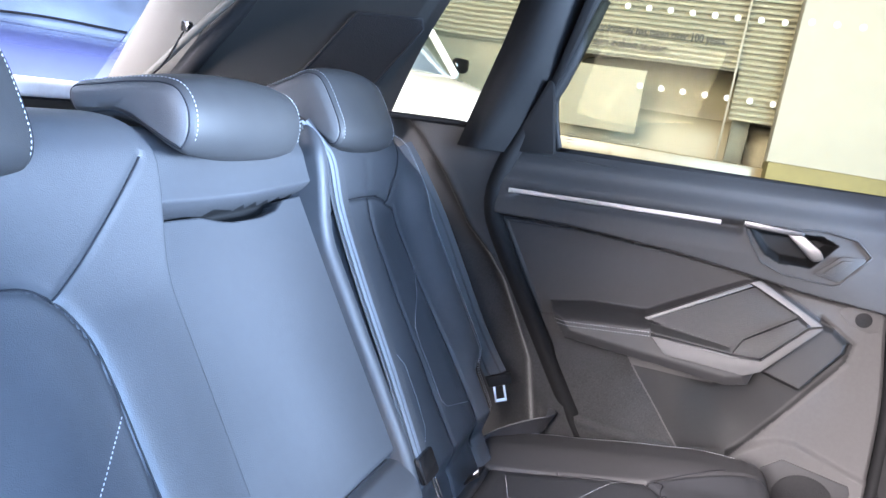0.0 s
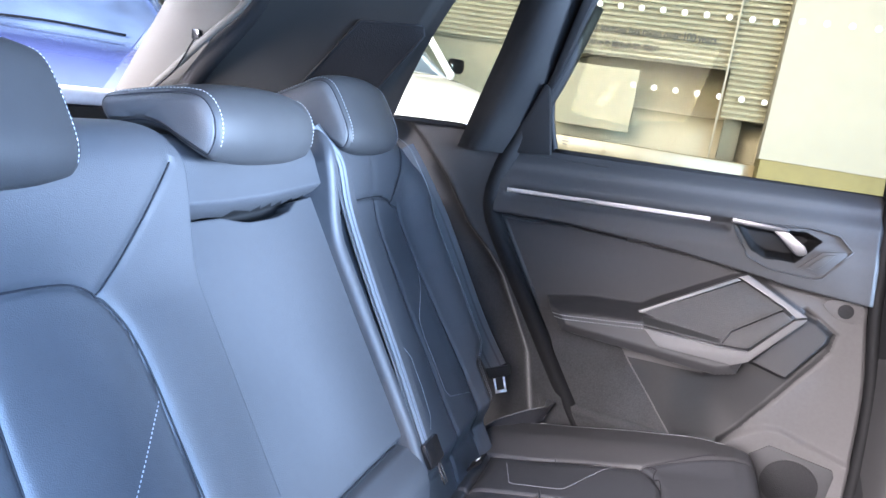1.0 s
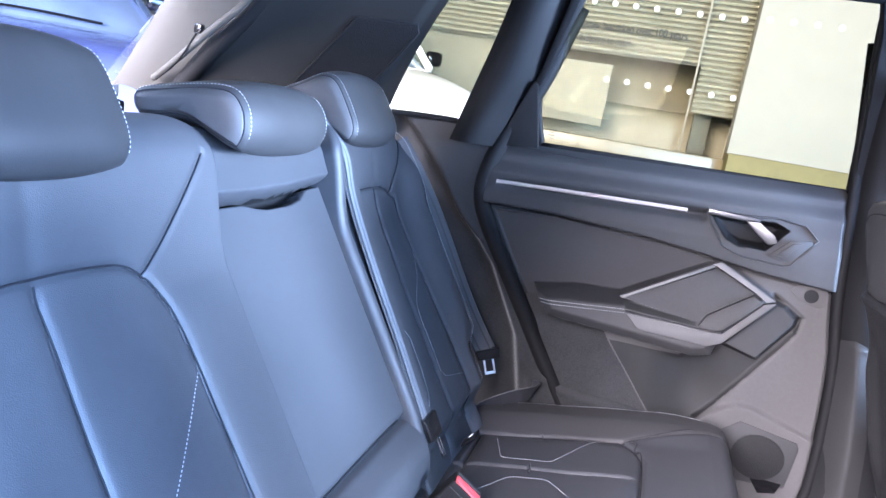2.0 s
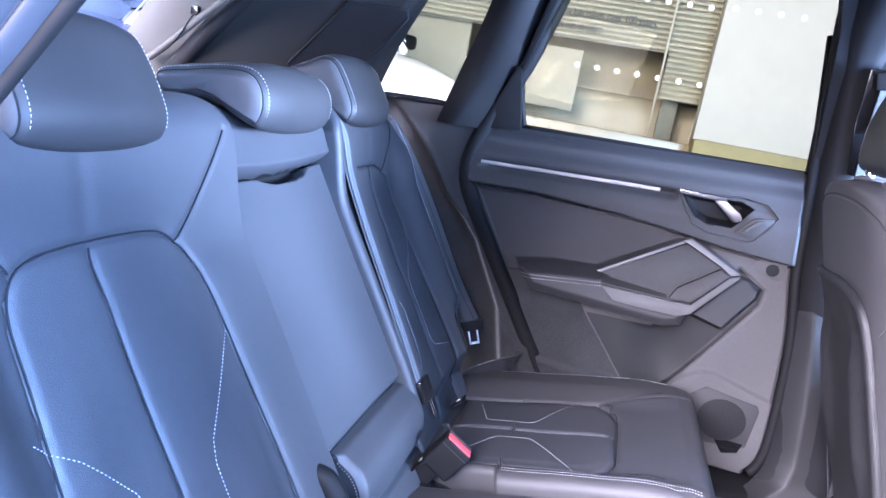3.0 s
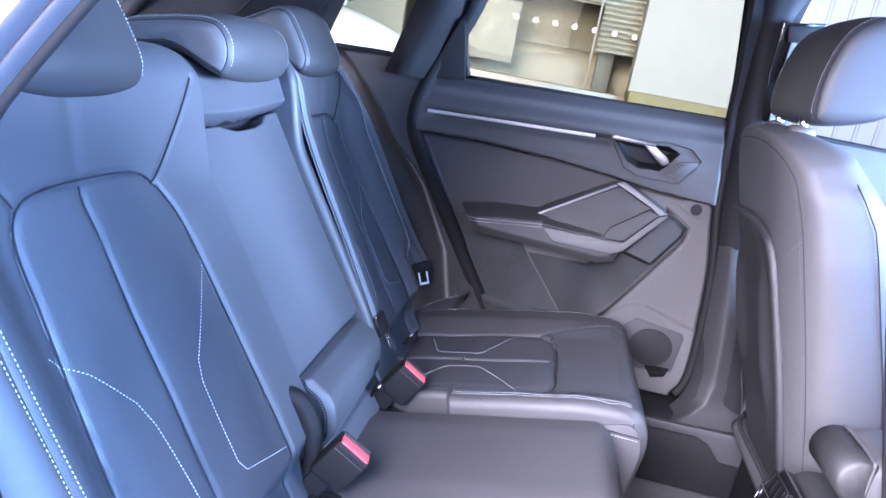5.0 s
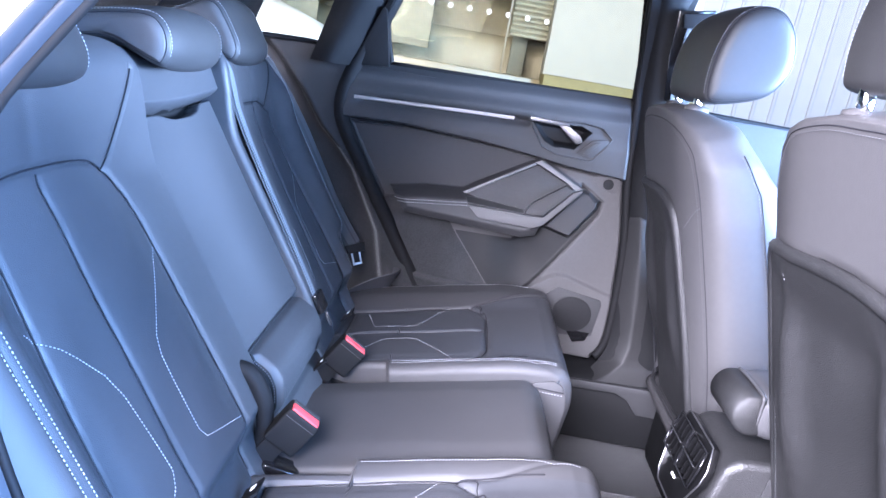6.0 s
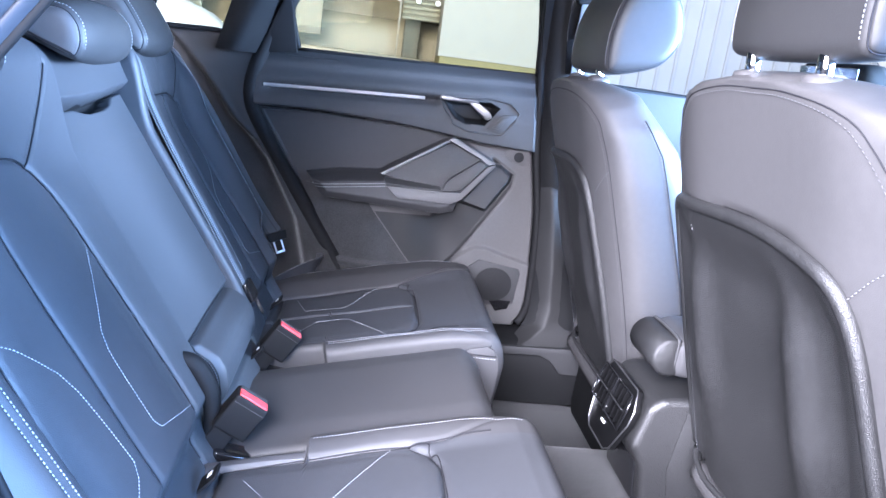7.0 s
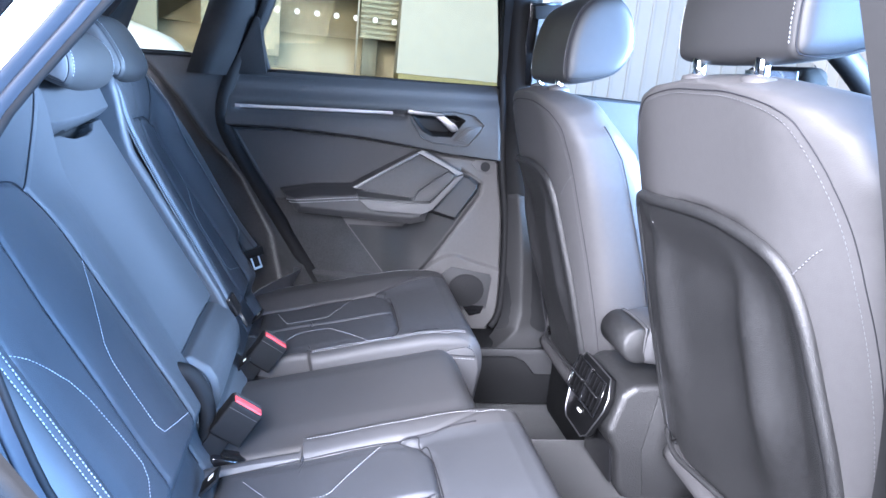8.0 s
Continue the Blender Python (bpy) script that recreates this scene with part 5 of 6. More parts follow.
def make_front_seat(cy, drop, lift, wide, back, reach, foot, arch, grow, aside, full, deep):
    """back: set rearwards; reach: the shell's half widths on both sides, as factors; foot: height of the shell's lower hem; grow: the back's half widths on both sides, as factors; aside: the headrest's shift; full: how far the inner rear corner stands out; deep: thickness, as a factor"""
    seat = thing("front_car_seat", "black leather front seat with a grained hard back shell", "car seat", "front seats")
    up = np.array((-math.sin(FS), math.cos(FS)))
    fw = np.array((math.cos(FS), math.sin(FS)))
    low = SEAT_TOP - up * 0.70 - np.array((back, drop))

    def at(u, v, n):
        """u over the seat's width, v up the back from its foot, n forwards from the rear face"""
        p = low + up * v + fw * n
        return (p[0], cy + u, p[1])

    def half(v, x=0.0):
        return wide * (grow[0] if x < 0 else grow[1]) * float(np.interp(v, [0, 0.12, 0.30, 0.50, 0.60, 0.65, 0.675, 0.692, 0.70], [0.222, 0.234, 0.240, 0.238, 0.226, 0.198, 0.164, 0.114, 0.057]))

    def shell_half(v, x=0.0):
        if x < 0:
            return reach[0] * float(np.interp(v, [0.0, 0.25, 0.38, 0.46, 0.505, 0.524, 0.534, 0.54], [0.210, 0.208, 0.190, 0.174, 0.148, 0.10, 0.02, -0.1]))
        return reach[1] * float(np.interp(v, [0.0, 0.25, 0.40, 0.48, 0.512, 0.528, 0.534, 0.54], [0.212, 0.214, 0.212, 0.206, 0.190, 0.140, 0.02, -0.1]))

    def rear(x, v):
        w, d = half(v, x), depth(v)
        c = min(1.0, abs(x) / w) ** (1 / 0.55)
        return 0.5 * d - 0.5 * d * math.sqrt(max(0.0, 1 - c * c)) ** 0.42 + 0.012 * float(soft(0.12, 0.25, np.array(abs(x)))) - full * float(soft(0.0, 0.20, np.array(x)))

    def depth(v):
        return deep * float(np.interp(v, [0, 0.3, 0.55, 0.66, 0.70], [0.230, 0.220, 0.195, 0.135, 0.055]))
    # upholstered back: rings round the height
    nv, na = 60, 72
    V, Fc = [], []
    vs = [0.70 * (1 - (1 - i / nv) ** 1.5) for i in range(nv + 1)]
    for v in vs:
        d = depth(v)
        for j in range(na):
            a = 2 * math.pi * j / na
            c, s_ = math.cos(a), math.sin(a)
            x = half(v, c) * math.copysign(abs(c) ** 0.55, c)
            n = 0.5 * d + 0.5 * d * math.copysign(abs(s_) ** (0.62 if s_ > 0 else 0.42), s_)
            if n > d * 0.5:
                n += 0.045 * float(soft(0.10, 0.24, np.array(abs(x)))) * float(soft(0.64, 0.40, np.array(v))) * (n / d - 0.5) * 2
                n -= 0.02 * math.exp(-(x / 0.12) ** 2) * float(soft(0.66, 0.5, np.array(v)))
            n += (0.012 * float(soft(0.12, 0.25, np.array(abs(x)))) - full * float(soft(0.0, 0.20, np.array(x)))) * (1 if n < d * 0.5 else 0)
            if n < d * 0.5:
                n += 0.03 * float(soft(0.006, 0.022, np.array(shell_half(v, x) - abs(x))))
            V.append(at(x, v, n))
    for i in range(nv):
        for j in range(na):
            Fc.append((i * na + j, i * na + (j + 1) % na, (i + 1) * na + (j + 1) % na, (i + 1) * na + j))
    Fc += [tuple(range(na)), tuple(range(nv * na, (nv + 1) * na))]
    back_pad = put("backrest", V, Fc, LEATHER_BACK, seat, "black leather back cover")
    # hard shell on the rear, with a rolled rim
    rim = [(0.210, foot), (0.208, 0.25), (0.190, 0.38), (0.174, 0.460), (0.148, 0.505), (0.10, 0.524)]
    square = [(0.140, 0.528), (0.190, 0.512), (0.206, 0.48), (0.212, 0.40), (0.214, 0.25), (0.212, foot)]
    rim = crv([(-x * reach[0], v) for x, v in rim] + [(0.0, 0.534)] + [(x * reach[1], v) for x, v in square], 8)

    def shell(u, v):
        vv = foot + (0.533 - foot) * v
        x = -shell_half(vv, -1) + (shell_half(vv, -1) + shell_half(vv, 1)) * u
        e = 1 - abs(2 * u - 1)
        dish = 0.016 * float(soft(0.0, 0.22, np.array(e))) * float(soft(0.0, 0.20, np.array(1 - v)))
        fold = 0.018 * math.exp(-((abs(2 * u - 1) - 0.52) / 0.13) ** 2) * float(soft(0.10, 0.5, np.array(v))) * float(soft(0.97, 0.70, np.array(v)))
        return at(x, vv, rear(x, vv) - 0.006 + dish - fold)
    grid("back_shell", shell, 56, 56, SHELL, back_pad, "grained dark plastic back shell")
    tube("shell_rim", [at(x, v, rear(x, v) - 0.001) for x, v in rim], 0.0095, SHELL, back_pad, "rolled shell rim", smooth_n=0, n=10)
    hem = [(k, foot + 0.012 * math.sin(math.pi * (k + 0.21) / 0.42)) for k in np.linspace(-0.205 * reach[0], 0.205 * reach[1], 30)]
    tube("shell_hem", [at(x, v, rear(x, v) - 0.004) for x, v in hem], 0.0045, SHELL, back_pad, "lower hem of the shell", smooth_n=0, n=8)
    # seams down the sides and over to the shell
    def face(x, v, lift=0.001):
        """a point of the rear face"""
        return at(x, v, rear(x, v) - lift)
    arch = crv(arch + [(0.0, arch[-1][1] + 0.002)] + [(-x, v) for x, v in arch[::-1]], 8)
    stitches("stitching", [[face(x * 0.97, v - 0.005, 0.0012) for x, v in arch]], back_pad, THREAD_GREY, pitch=0.0058, length=0.0042, radius=0.0005)
    seam([[face(x, v, 0.0002) for x, v in arch]], back_pad, 0.0008)
    for sgn in (-1, 1):
        cross = crv([(0.150, 0.490), (0.168, 0.508), (0.185, 0.526), (0.197, 0.536)], 6)
        stitches("stitching", [[face(sgn * x, v, 0.0015) for x, v in cross]], back_pad, THREAD_DARK, pitch=0.006, length=0.0045, radius=0.0009)
        side = [(half(v, sgn) * 0.997 + 0.0012, v, depth(v) * 0.66) for v in np.linspace(0.05, 0.62, 50)]
        stitches("stitching", [[at(sgn * x, v, n) for x, v, n in side]], back_pad, THREAD_GREY, pitch=0.0058, length=0.0042, radius=0.0006)
        seam([[at(sgn * x, v, n + 0.004) for x, v, n in side]], back_pad, 0.0012)
    tube("lower_roll", [at(-0.235, foot - 0.045, 0.026), at(0.0, foot - 0.05, 0.020), at(0.235, foot - 0.045, 0.026)], 0.024, LEATHER_BACK, seat, "leather roll under the shell")
    # cushion, seen past the back
    def cush(u, v):
        a = v * math.pi
        w = 0.26
        x = 0.66 + 0.50 * u
        return (x, cy - w * math.cos(a), 0.42 + 0.05 * u + 0.10 * math.sin(a) ** 0.35 + 0.02 * abs(math.cos(a)) ** 2)
    grid("cushion", cush, 20, 24, LEATHER_BACK, seat)
    block("base", (0.46, 0.42, 0.20), pose(0.90, cy, 0.33), TRIM_DARK, seat, bevel=0.02)
    # headrest on two posts
    pr = [(0.016, 0.706), (0.012, 0.735), (0.030, 0.790), (0.062, 0.838), (0.104, 0.856), (0.146, 0.842), (0.166, 0.798), (0.158, 0.742), (0.122, 0.706), (0.070, 0.698)]
    pr = [(low + up * (b + lift) + fw * (a + 0.028 + back)) for a, b in pr]
    hr = make_headrest(seat, "padded leather headrest", cy + aside, 0.124, [tuple(p) for p in pr], 0.006, SHADED_LEATHER)
    for du in (-0.070, 0.070):
        tube("post", [at(du, 0.655, 0.028 + back), at(du, 0.745 + lift, 0.051 + back)], 0.0085, CHROME, hr, "chrome post", smooth_n=0)
        tube("collar", [at(du, 0.688, 0.036 + back), at(du, 0.6985, 0.039 + back), at(du, 0.7015, 0.040 + back)], [0.023, 0.021, 0.011], LEATHER_BACK, hr, "soft post collar", smooth_n=0, n=20)
    return seat


ARCH_NEAR = [(0.226, 0.03), (0.240, 0.15), (0.247, 0.30), (0.247, 0.384), (0.240, 0.47), (0.222, 0.562), (0.196, 0.622), (0.152, 0.671), (0.075, 0.690)]
ARCH_FAR = [(0.183, 0.03), (0.197, 0.15), (0.203, 0.30), (0.200, 0.45), (0.196, 0.53), (0.184, 0.61), (0.158, 0.648), (0.116, 0.670), (0.06, 0.680)]
make_front_seat(-0.352, 0.0, 0.014, 1.11, 0.0, (0.97, 1.20), 0.085, ARCH_NEAR, (1.0, 1.065), -0.006, 0.012, 1.0)
make_front_seat(0.362, 0.033, 0.004, 1.05, 0.018, (0.70, 1.12), 0.045, ARCH_FAR, (0.91, 1.0), 0.0, 0.0, 0.87)

# belt of the far front seat, with its guide on the pillar
front_belt = thing("seat_belt", "black front seat belt hanging from its pillar guide", "seat belt")
slab("guide_plate", [(0.508, 1.300), (0.590, 1.312), (0.598, 1.20), (0.585, 1.10), (0.530, 1.10), (0.512, 1.20)], 0.006, lambda a, b, c: (a, 0.672 - 0.16 * max(0.0, b - 1.1) - c, b), GLOSS, front_belt, "black guide plate", bevel=0.003)
slab("guide_loop", [(0.512, 1.292), (0.585, 1.304), (0.588, 1.272), (0.52, 1.262)], 0.022, lambda a, b, c: (a, 0.660 - 0.16 * max(0.0, b - 1.1) - c, b), TRIM_DARK, front_belt, "black belt guide loop", bevel=0.006)
ribbon("webbing", [(0.552, 0.622, 1.285), (0.556, 0.640, 1.20), (0.562, 0.652, 1.10), (0.575, 0.655, 0.95), (0.60, 0.655, 0.80)], 0.046, lambda k: (1.0, 0.05, 0.08), WEB, front_belt)


# ---- centre console with rear air vents ----
console = thing("centre_console", "grained dark centre console with gloss black rear air vents", "centre console")
prof = [(0.590, 0.606), (0.700, 0.612), (1.25, 0.63), (1.25, 0.30), (0.615, 0.36), (0.585, 0.40), (0.575, 0.47), (0.548, 0.515), (0.566, 0.590)]
slab("body", prof, 0.176, lambda a, b, c: (a, -0.092 + c, b), CONSOLE, console, "grained side panels", bevel=0.014, seg=3)
slab("side_panel", [(0.632, 0.588), (1.20, 0.60), (1.20, 0.34), (0.635, 0.392), (0.618, 0.48)], 0.003, lambda a, b, c: (a, -0.0922 - c, b), CONSOLE, console, "separate console side panel", bevel=0.002)
slab("foot_cover", [(0.578, 0.478), (0.606, 0.47), (0.606, 0.40), (0.586, 0.40)], 0.13, lambda a, b, c: (a - 0.008, -0.066 + c, b), GLOSS, console, "gloss black socket cover", bevel=0.004)
vt = pose(0.5475, 0.0, 0.560) @ pose(0, 0, 0, 0, 14, 0)
OUT = [(-0.058, -0.072), (-0.040, -0.084), (0.040, -0.084), (0.058, -0.072), (0.082, -0.012), (0.082, 0.014), (0.062, 0.046), (-0.062, 0.046), (-0.082, 0.014), (-0.082, -0.012)]
slab("vent_frame", OUT, 0.012, lambda a, b, c: tuple(vt @ Vector((-c + 0.006, a, b))), VENT_BLACK, console, "gloss black vent surround", bevel=0.004)
for sgn in (-1, 1):
    vent = thing("air_vent", "black air vent with upright slats and a satin blade", "air vent", "rear air vents")
    for i in range(4):
        block("slat", (0.012, 0.003, 0.060), vt @ pose(-0.010, sgn * 0.037 + 0.017 * (i - 1.5), 0.002, 0, 0, 20), VENT_BLACK, vent, bevel=0.001)
    block("blade", (0.010, 0.064, 0.0045), vt @ pose(-0.016, sgn * 0.037, 0.004, 0, 20, 0), VENT_BLACK, vent, bevel=0.001)
    block("blade_edge", (0.002, 0.060, 0.0016), vt @ pose(-0.0215, sgn * 0.037, 0.0065, 0, 20, 0), SATIN, vent, "thin satin edge", bevel=0.0005)
    tube("surround", [tuple(vt @ Vector((-0.014, sgn * 0.037 + a, b))) for a, b in ((-0.034, -0.030), (0.034, -0.030), (0.038, 0.006), (0.030, 0.036), (-0.032, 0.036), (-0.036, 0.006))], 0.002, GLOSS, vent, "gloss black surround", smooth_n=0, n=6, closed=True)
block("centre_bar", (0.010, 0.006, 0.070), vt @ pose(-0.012, 0.0, 0.002), GLOSS, console, bevel=0.002)
block("display_bar", (0.002, 0.016, 0.004), vt @ pose(-0.0068, 0.0, -0.050), WHITE_TAG, console, "small pale printed bar", bevel=0.0005)
tube("vent_rim", [tuple(vt @ Vector((-0.006, a, b))) for a, b in OUT], 0.0015, SATIN, console, "thin satin vent rim", smooth_n=0, n=6, closed=True)

def arm(u, v):
    a = v * 2 * math.pi
    e = min(u * 9, 1.0)
    k = math.sqrt(max(0.0, 1 - (1 - e) ** 2)) * 0.25 + 0.75
    c, s_ = math.cos(a), math.sin(a)
    return (0.604 + 0.42 * u, -0.005 + 0.067 * k * math.copysign(abs(c) ** 0.5, c), 0.668 + 0.042 * k * math.copysign(abs(s_) ** 0.5, s_) + 0.03 * u)
armrest = grid("armrest", arm, 40, 40, LEATHER_SMOOTH, console, "black leather armrest")
tube("end_cap", [(0.600, -0.060, 0.668), (0.600, -0.056, 0.668), (0.600, 0.048, 0.668), (0.600, 0.052, 0.668)], [0.028, 0.034, 0.034, 0.028], SHELL, armrest, "dark rounded end cap", smooth_n=0, n=28)
tube("end_rim", [(0.607, y, z) for y, z in crv([(-0.056, 0.64), (-0.058, 0.69), (-0.045, 0.703), (0.04, 0.703), (0.052, 0.69), (0.05, 0.64)], 5)], 0.003, LEATHER_SMOOTH, armrest, "leather edge roll", smooth_n=0)
stitches("stitching", [[(0.614 + 0.35 * k, -0.066, 0.690 + 0.026 * k) for k in np.linspace(0, 1, 30)]], armrest, pitch=0.006, length=0.0045, radius=0.0007)


# ---- front of the cabin ----
fdoor = thing("front_car_door", "closed dark front car door with its window", "car door")
def fpanel(u, v):
    z = 0.40 + 0.68 * v
    return (0.60 + 1.0 * u, 0.70 + 0.02 * math.sin(math.pi * v) + 0.02 * soft(0.85, 1.0, np.array(v)), z)
grid("panel", fpanel, 12, 16, TRIM, fdoor)
tube("glass_seal", [(0.56, 0.735, 1.085), (1.1, 0.735, 1.075), (1.6, 0.73, 1.05)], 0.008, RUBBER, fdoor)
tube("a_pillar", [(1.72, 0.70, 1.02), (1.45, 0.66, 1.24), (1.10, 0.60, 1.44)], 0.035, TRIM_DARK, fdoor, "black windscreen pillar")
gl = slab("glass", [(0.60, 1.08), (0.56, 1.42), (1.1, 1.44), (1.6, 1.06)], 0.004, lambda a, b, c: (a, 0.742 - 0.26 * max(0, b - 1.1) + c, b), FRONT_GLASS, fdoor, "window glass tinted to dim the outside", bevel=0, smooth=False)
gl.visible_shadow = False
mir = block("door_mirror", (0.11, 0.27, 0.17), pose(1.45, 0.945, 1.155, 0, -6, 12), SIDE_LINING, fdoor, "grey-green door mirror", bevel=0.045, seg=4)
block("mirror_glass", (0.006, 0.215, 0.125), pose(1.393, 0.933, 1.160, 0, -6, 12), CHROME, mir, "mirror glass", bevel=0.002)
tube("mirror_foot", [(1.46, 0.80, 1.07), (1.46, 0.86, 1.09), (1.46, 0.92, 1.11)], 0.028, GLOSS, mir, "black mirror foot")
ndoor = thing("front_car_door", "closed dark near front car door", "car door")
grid("panel", lambda u, v: (0.60 + 1.0 * u, -0.71 - 0.02 * math.sin(math.pi * v), 0.40 + 0.68 * v), 12, 16, TRIM, ndoor)
tube("a_pillar", [(1.72, -0.70, 1.02), (1.45, -0.66, 1.24), (1.10, -0.60, 1.44)], 0.035, TRIM_DARK, ndoor, "black windscreen pillar")

dash = thing("dashboard", "dark dashboard under the windscreen", "dashboard")
dp = [(1.30, 0.60), (1.25, 0.85), (1.28, 0.95), (1.40, 0.985), (1.75, 0.97), (1.75, 0.60)]
slab("top", dp, 1.40, lambda a, b, c: (a, -0.70 + c, b), TRIM, dash, bevel=0.02)
wheel = thing("steering_wheel", "black leather steering wheel with a silver trim", "steering wheel")
wm = pose(1.08, -0.355, 0.93) @ pose(0, 0, 0, 0, 66, 0)
tube("rim", [tuple(wm @ Vector((0.18 * math.cos(a), 0.18 * math.sin(a), 0))) for a in np.linspace(0, 2 * math.pi, 40, endpoint=False)], 0.015, LEATHER_SMOOTH, wheel, smooth_n=0, closed=True)
block("hub", (0.12, 0.16, 0.04), wm, TRIM_DARK, wheel, bevel=0.015)
for ang in (0, 180, 270):
    block("spoke", (0.15, 0.035, 0.012), wm @ pose(0, 0, 0, 0, 0, ang) @ pose(0.10, 0, 0), SILVER, wheel, "silver spoke", bevel=0.004)


# ---- outside: showroom, parked cars ----
WALL_Y = 6.0
show = thing("showroom", "cream showroom front with large windows, blinds and white wall", "building", kind="structure")
block("white_wall", (9.0, 0.3, 5.4), pose(0.655 + 4.5, WALL_Y + 0.0, 2.58), RENDER_WHITE, show, "white rendered wall", bevel=0.01)
block("plinth", (1.5, 0.5, 0.35), pose(1.40, WALL_Y - 0.15, 0.93), KERB, show, "pale yellow plinth under the white wall", bevel=0.02)
block("window_base", (9.6, 0.2, 0.22), pose(-4.15, WALL_Y + 0.0, 0.93), SHOW_FLOOR, show, "tan ledge under the windows", bevel=0.01)
block("lower_wall", (30, 0.3, 0.9), pose(0, WALL_Y + 0.1, 0.33), RENDER_WHITE, show, "white lower wall", bevel=0.01)
for i in range(26):
    block("wall_rib", (0.030, 0.03, 5.3), pose(2.15 + 0.17 * i, WALL_Y - 0.160, 2.58), RENDER_WHITE, show, bevel=0.006, seg=1)
block("back_wall", (20, 0.1, 4.4), pose(-3.4, WALL_Y + 4.4, 3.0), TAN, show, "beige back wall inside", bevel=0)
block("inner_floor", (20, 4.4, 0.05), pose(-3.4, WALL_Y + 2.3, 0.265), SHOW_FLOOR, show, "tan showroom floor", bevel=0)
block("partition", (0.75, 0.05, 0.58), pose(-0.86, WALL_Y + 0.25, 1.44), CREAM, show, "cream display board behind the glass", bevel=0.005)
block("low_screen", (3.4, 0.05, 1.0), pose(-3.35, WALL_Y + 0.35, 1.42), CREAM, show, "pale low screen behind the glass", bevel=0.005)
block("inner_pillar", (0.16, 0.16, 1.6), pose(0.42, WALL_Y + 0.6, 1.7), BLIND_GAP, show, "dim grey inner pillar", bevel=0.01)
for xm in (-6.0, -3.4, 0.26):
    block("mullion", (0.018, 0.06, 4.2), pose(xm, WALL_Y, 3.1), FRAME_ALU, show, "slim window post", bevel=0.004)
for i in range(36):
    block("blind_slat", (9.0, 0.045, 0.022), pose(-3.85, WALL_Y + 0.12, 1.86 + 0.048 * i, 35, 0, 0), BLIND, show, bevel=0)
# sheet added behind the slats; its darker colour stands in for shade
block("blind_back", (9.0, 0.01, 1.8), pose(-3.85, WALL_Y + 0.20, 2.72), BLIND_GAP, show, "sheet coloured as the shade between the slats", bevel=0)
for i in range(9):
    block("blind_slat", (0.36, 0.045, 0.022), pose(0.47, WALL_Y + 0.12, 1.812 - 0.048 * i, 35, 0, 0), BLIND, show, bevel=0)
pane_ob = block("pane", (9.0, 0.01, 4.2), pose(-3.87, WALL_Y + 0.0, 3.1), SHOP_GLASS, show, "clear showroom glass", bevel=0)
pane_ob.visible_shadow = False
for row, (z, x0, x1) in enumerate(((2.24, -5.0, 1.3), (1.575, -0.50, 0.62))):
    x = x0
    while x < x1:
        d = [(x + 0.025 * math.cos(a), z + 0.025 * math.sin(a)) for a in np.linspace(0, 2 * math.pi, 18, endpoint=False)]
        slab("glass_dot", d, 0.003, lambda a, b, c: (a, WALL_Y - 0.158 - c if a > 0.64 else WALL_Y - 0.012 - c, b), WHITE_TAG, show, "white glass dot", bevel=0)
        x += 0.185


def lettering(text, x, z, size):
    cu = bpy.data.curves.new("lettering", "FONT")
    cu.body, cu.size, cu.extrude, cu.offset = text, size, 0.001, 0.0025
    ob = new("lettering", cu)
    ob.matrix_world = pose(x, WALL_Y - 0.02, z, 90, 0, 0)
    dg = bpy.context.evaluated_depsgraph_get()
    me = bpy.data.meshes.new_from_object(ob.evaluated_get(dg))
    bpy.data.objects.remove(ob)
    me.materials.append(GREY_TEXT)
    o2 = new("lettering", me)
    o2.matrix_world = pose(x, WALL_Y - 0.02, z, 90, 0, 0) @ Matrix.Diagonal((0.76, 1, 1, 1))
    o2.parent = show
    o2["label"] = "grey lettering on the glass"
    return o2


lettering("Our journey has taken over 100 years.", -1.03, 2.005, 0.098)
lettering("Yours is about to start", -1.03, 1.885, 0.098)


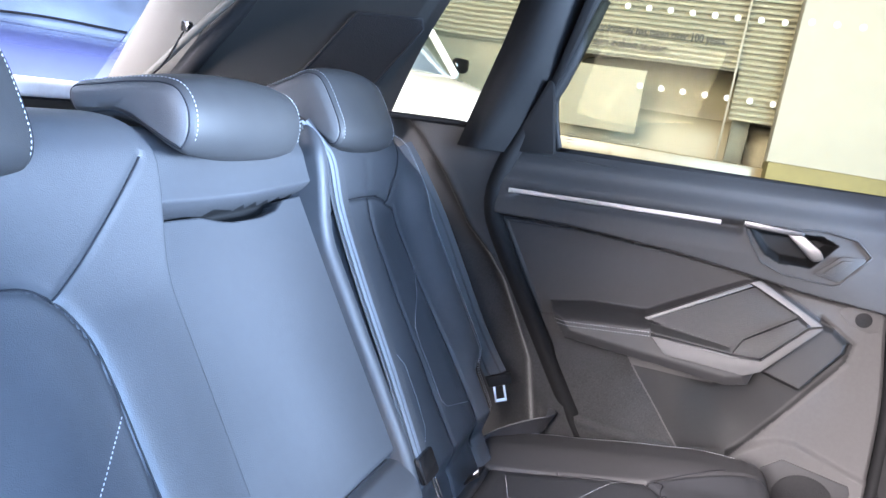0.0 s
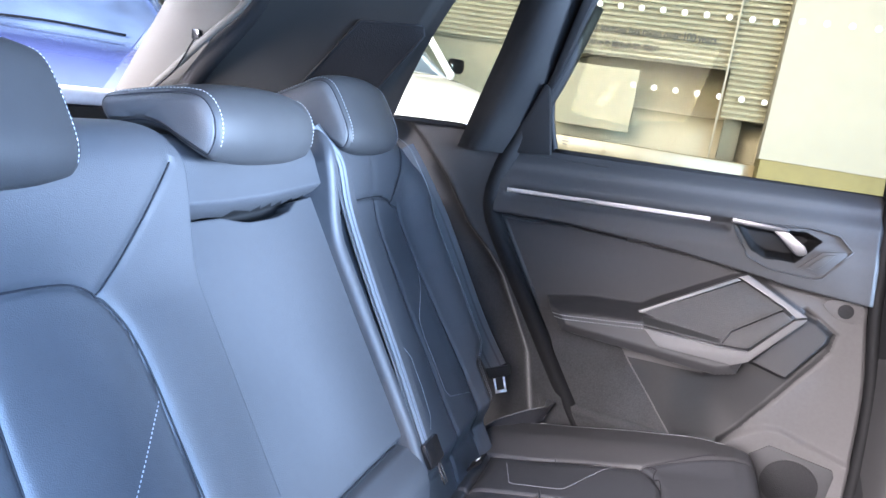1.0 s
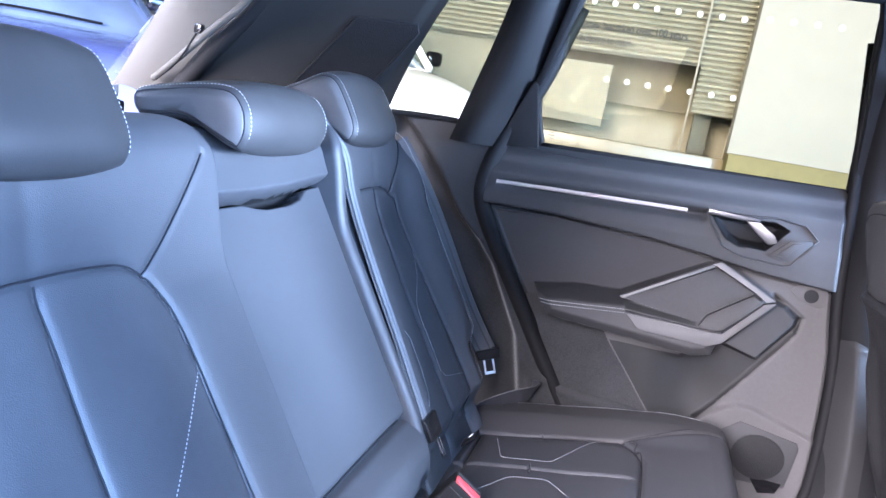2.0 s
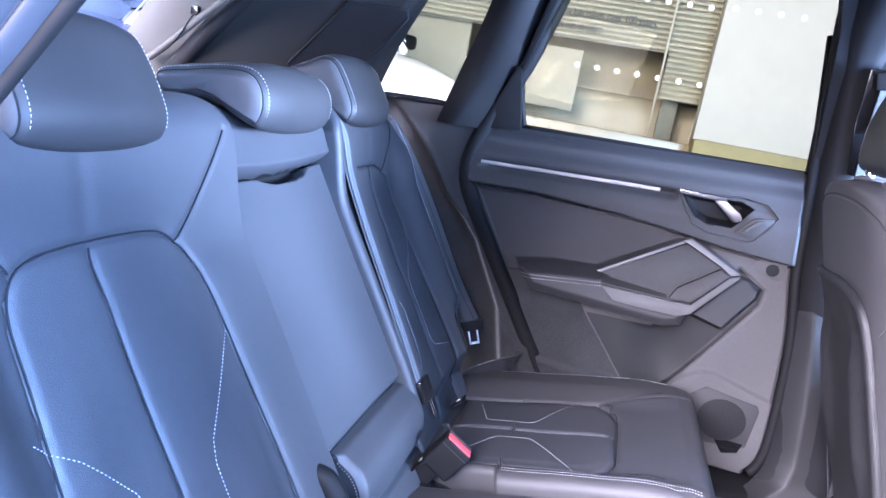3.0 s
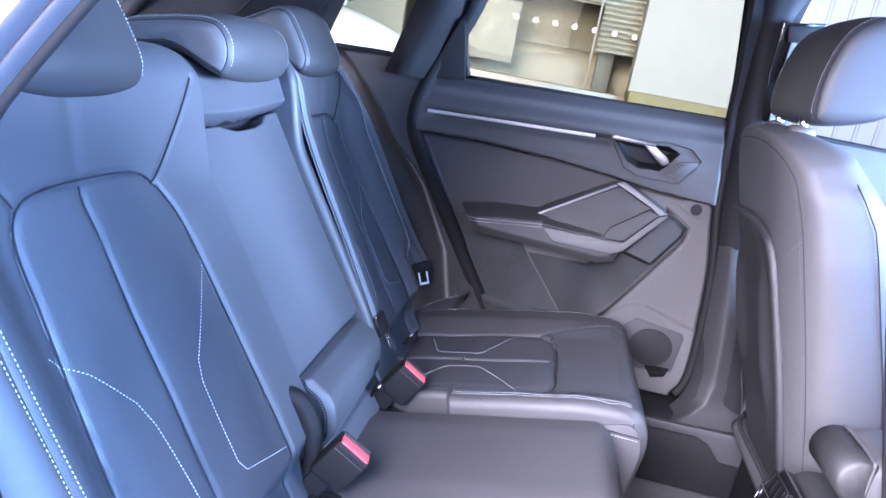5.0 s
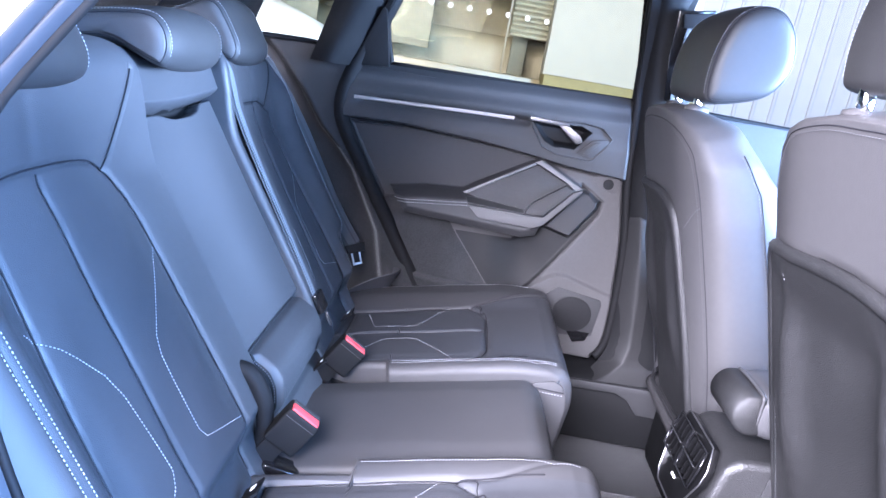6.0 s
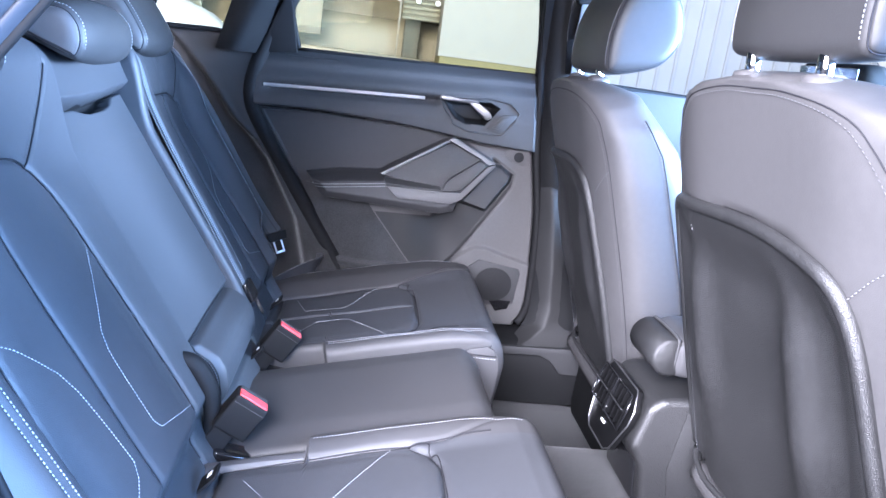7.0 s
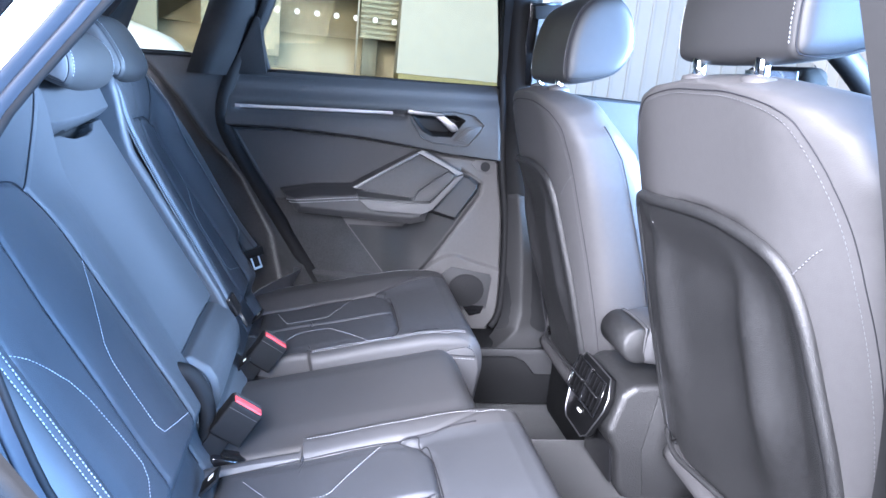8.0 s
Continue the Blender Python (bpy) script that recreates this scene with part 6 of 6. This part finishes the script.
def make_car(name, label, paint, m, tall=1.0, group="parked cars", screen=None):
    car = thing(name, label, "car", group)
    car.matrix_world = m @ Matrix.Diagonal((1, 1, tall, 1))
    # body: stations along the length, each a rounded section
    st = [(-2.2, 0.55, 0.95, 0.70), (-2.1, 0.35, 1.02, 0.82), (-1.5, 0.28, 1.08, 0.90), (-0.6, 0.26, 1.06, 0.92), (0.5, 0.26, 1.04, 0.92), (0.95, 0.27, 1.04, 0.91), (1.5, 0.30, 1.01, 0.88), (1.95, 0.34, 0.95, 0.82), (2.15, 0.40, 0.86, 0.74), (2.24, 0.50, 0.76, 0.62)]
    n = 36
    V, Fc = [], []
    for x, z0, z1, w in st:
        for j in range(n):
            a = 2 * math.pi * j / n
            c, s_ = math.cos(a), math.sin(a)
            V.append((x, w * math.copysign(abs(c) ** 0.4, c), (z0 + z1) / 2 + (z1 - z0) / 2 * math.copysign(abs(s_) ** 0.45, s_)))
    for i in range(len(st) - 1):
        for j in range(n):
            Fc.append((i * n + j, i * n + (j + 1) % n, (i + 1) * n + (j + 1) % n, (i + 1) * n + j))
    Fc += [tuple(range(n)), tuple(range((len(st) - 1) * n, len(st) * n))]
    put("body", V, Fc, paint, car)
    rx, rz, rw = [-1.95, -1.45, -0.6, 0.1, 0.98], [1.05, 1.46, 1.55, 1.50, 1.03], [0.78, 0.62, 0.62, 0.62, 0.80]

    def cab(u, v):
        x = -1.95 + 2.93 * u
        z, w = float(np.interp(x, rx, rz)), float(np.interp(x, rx, rw))
        a = math.pi * v
        return (x, math.copysign(abs(math.cos(a)) ** 0.45, math.cos(a)) * (0.80 - (0.80 - w) * math.sin(a)), 1.0 + (z - 1.0) * math.sin(a) ** 0.5)
    grid("glasshouse", cab, 30, 24, screen or SKY_GLASS, car, "wrap-round glass, reflection in its colour")
    grid("roof", lambda u, v: (-1.5 + 1.6 * u, -0.60 + 1.2 * v, 1.515 + 0.05 * math.sin(math.pi * u) - 0.03 * abs(2 * v - 1) ** 3), 12, 8, paint, car)
    slab("grille", [(-0.42, 0.42), (0.42, 0.42), (0.50, 0.62), (0.40, 0.74), (-0.40, 0.74), (-0.50, 0.62)], 0.03, lambda a, b, c: (2.225 + c, a, b), GLOSS, car, "dark grille", bevel=0.01)
    for sy in (-1, 1):
        tube("screen_pillar", [(0.98, sy * 0.79, 1.03), (0.55, sy * 0.70, 1.28), (0.1, sy * 0.61, 1.51)], 0.022, paint, car, "painted pillar")
        if not screen:
            block("door_mirror", (0.06, 0.12, 0.07), pose(0.80, sy * 0.90, 1.09), GLOSS, car, "dark door mirror", bevel=0.04, seg=3)
        block("headlight", (0.10, 0.30, 0.09), pose(2.06, sy * 0.62, 0.80, 0, 0, -sy * 22), CHROME, car, "clear headlight", bevel=0.02)
        for wx in (-1.35, 1.35):
            w = tube("wheel", [(wx, sy * 0.70, 0.21), (wx, sy * 0.92, 0.21)], 0.33, TYRE, car, "black tyre", smooth_n=0, n=28)
            tube("rim", [(wx, sy * 0.86, 0.21), (wx, sy * 0.935, 0.21)], 0.23, SILVER, w, "silver rim", smooth_n=0, n=24)
    if not screen:
        tube("wiper", [(0.99, -0.55, 1.05), (0.97, -0.1, 1.075), (0.96, 0.35, 1.07)], 0.006, TRIM_DARK, car, "black wiper arm")
    block("number_plate", (0.02, 0.52, 0.11), pose(2.265, 0, 0.50), WHITE_TAG, car, "pale number plate", bevel=0.004)
    for k in range(6):
        block("plate_bar", (0.004, 0.045, 0.06), pose(2.277, -0.18 + 0.072 * k, 0.50), GREY_TEXT, car, "plain grey bar", bevel=0)
    return car


make_car("parked_car", "blue car parked behind, facing the tailgate", PAINT_BLUE, pose(-4.26, 3.17, -0.12, 0, 0, -37), 1.28)
make_car("parked_car", "white car parked close by the showroom", PAINT_WHITE, pose(-2.71, 3.91, -0.12, 0, 0, -44), 1.40)
# car added behind the pane; stands in for a reflection in the glass
make_car("reflection_car", "pale beige car added behind the glass as a reflection", PAINT_BEIGE, pose(0.20, 7.9, 0.30, 0, 0, 0), 1.12, "showroom cars", SHOW_GLASS)
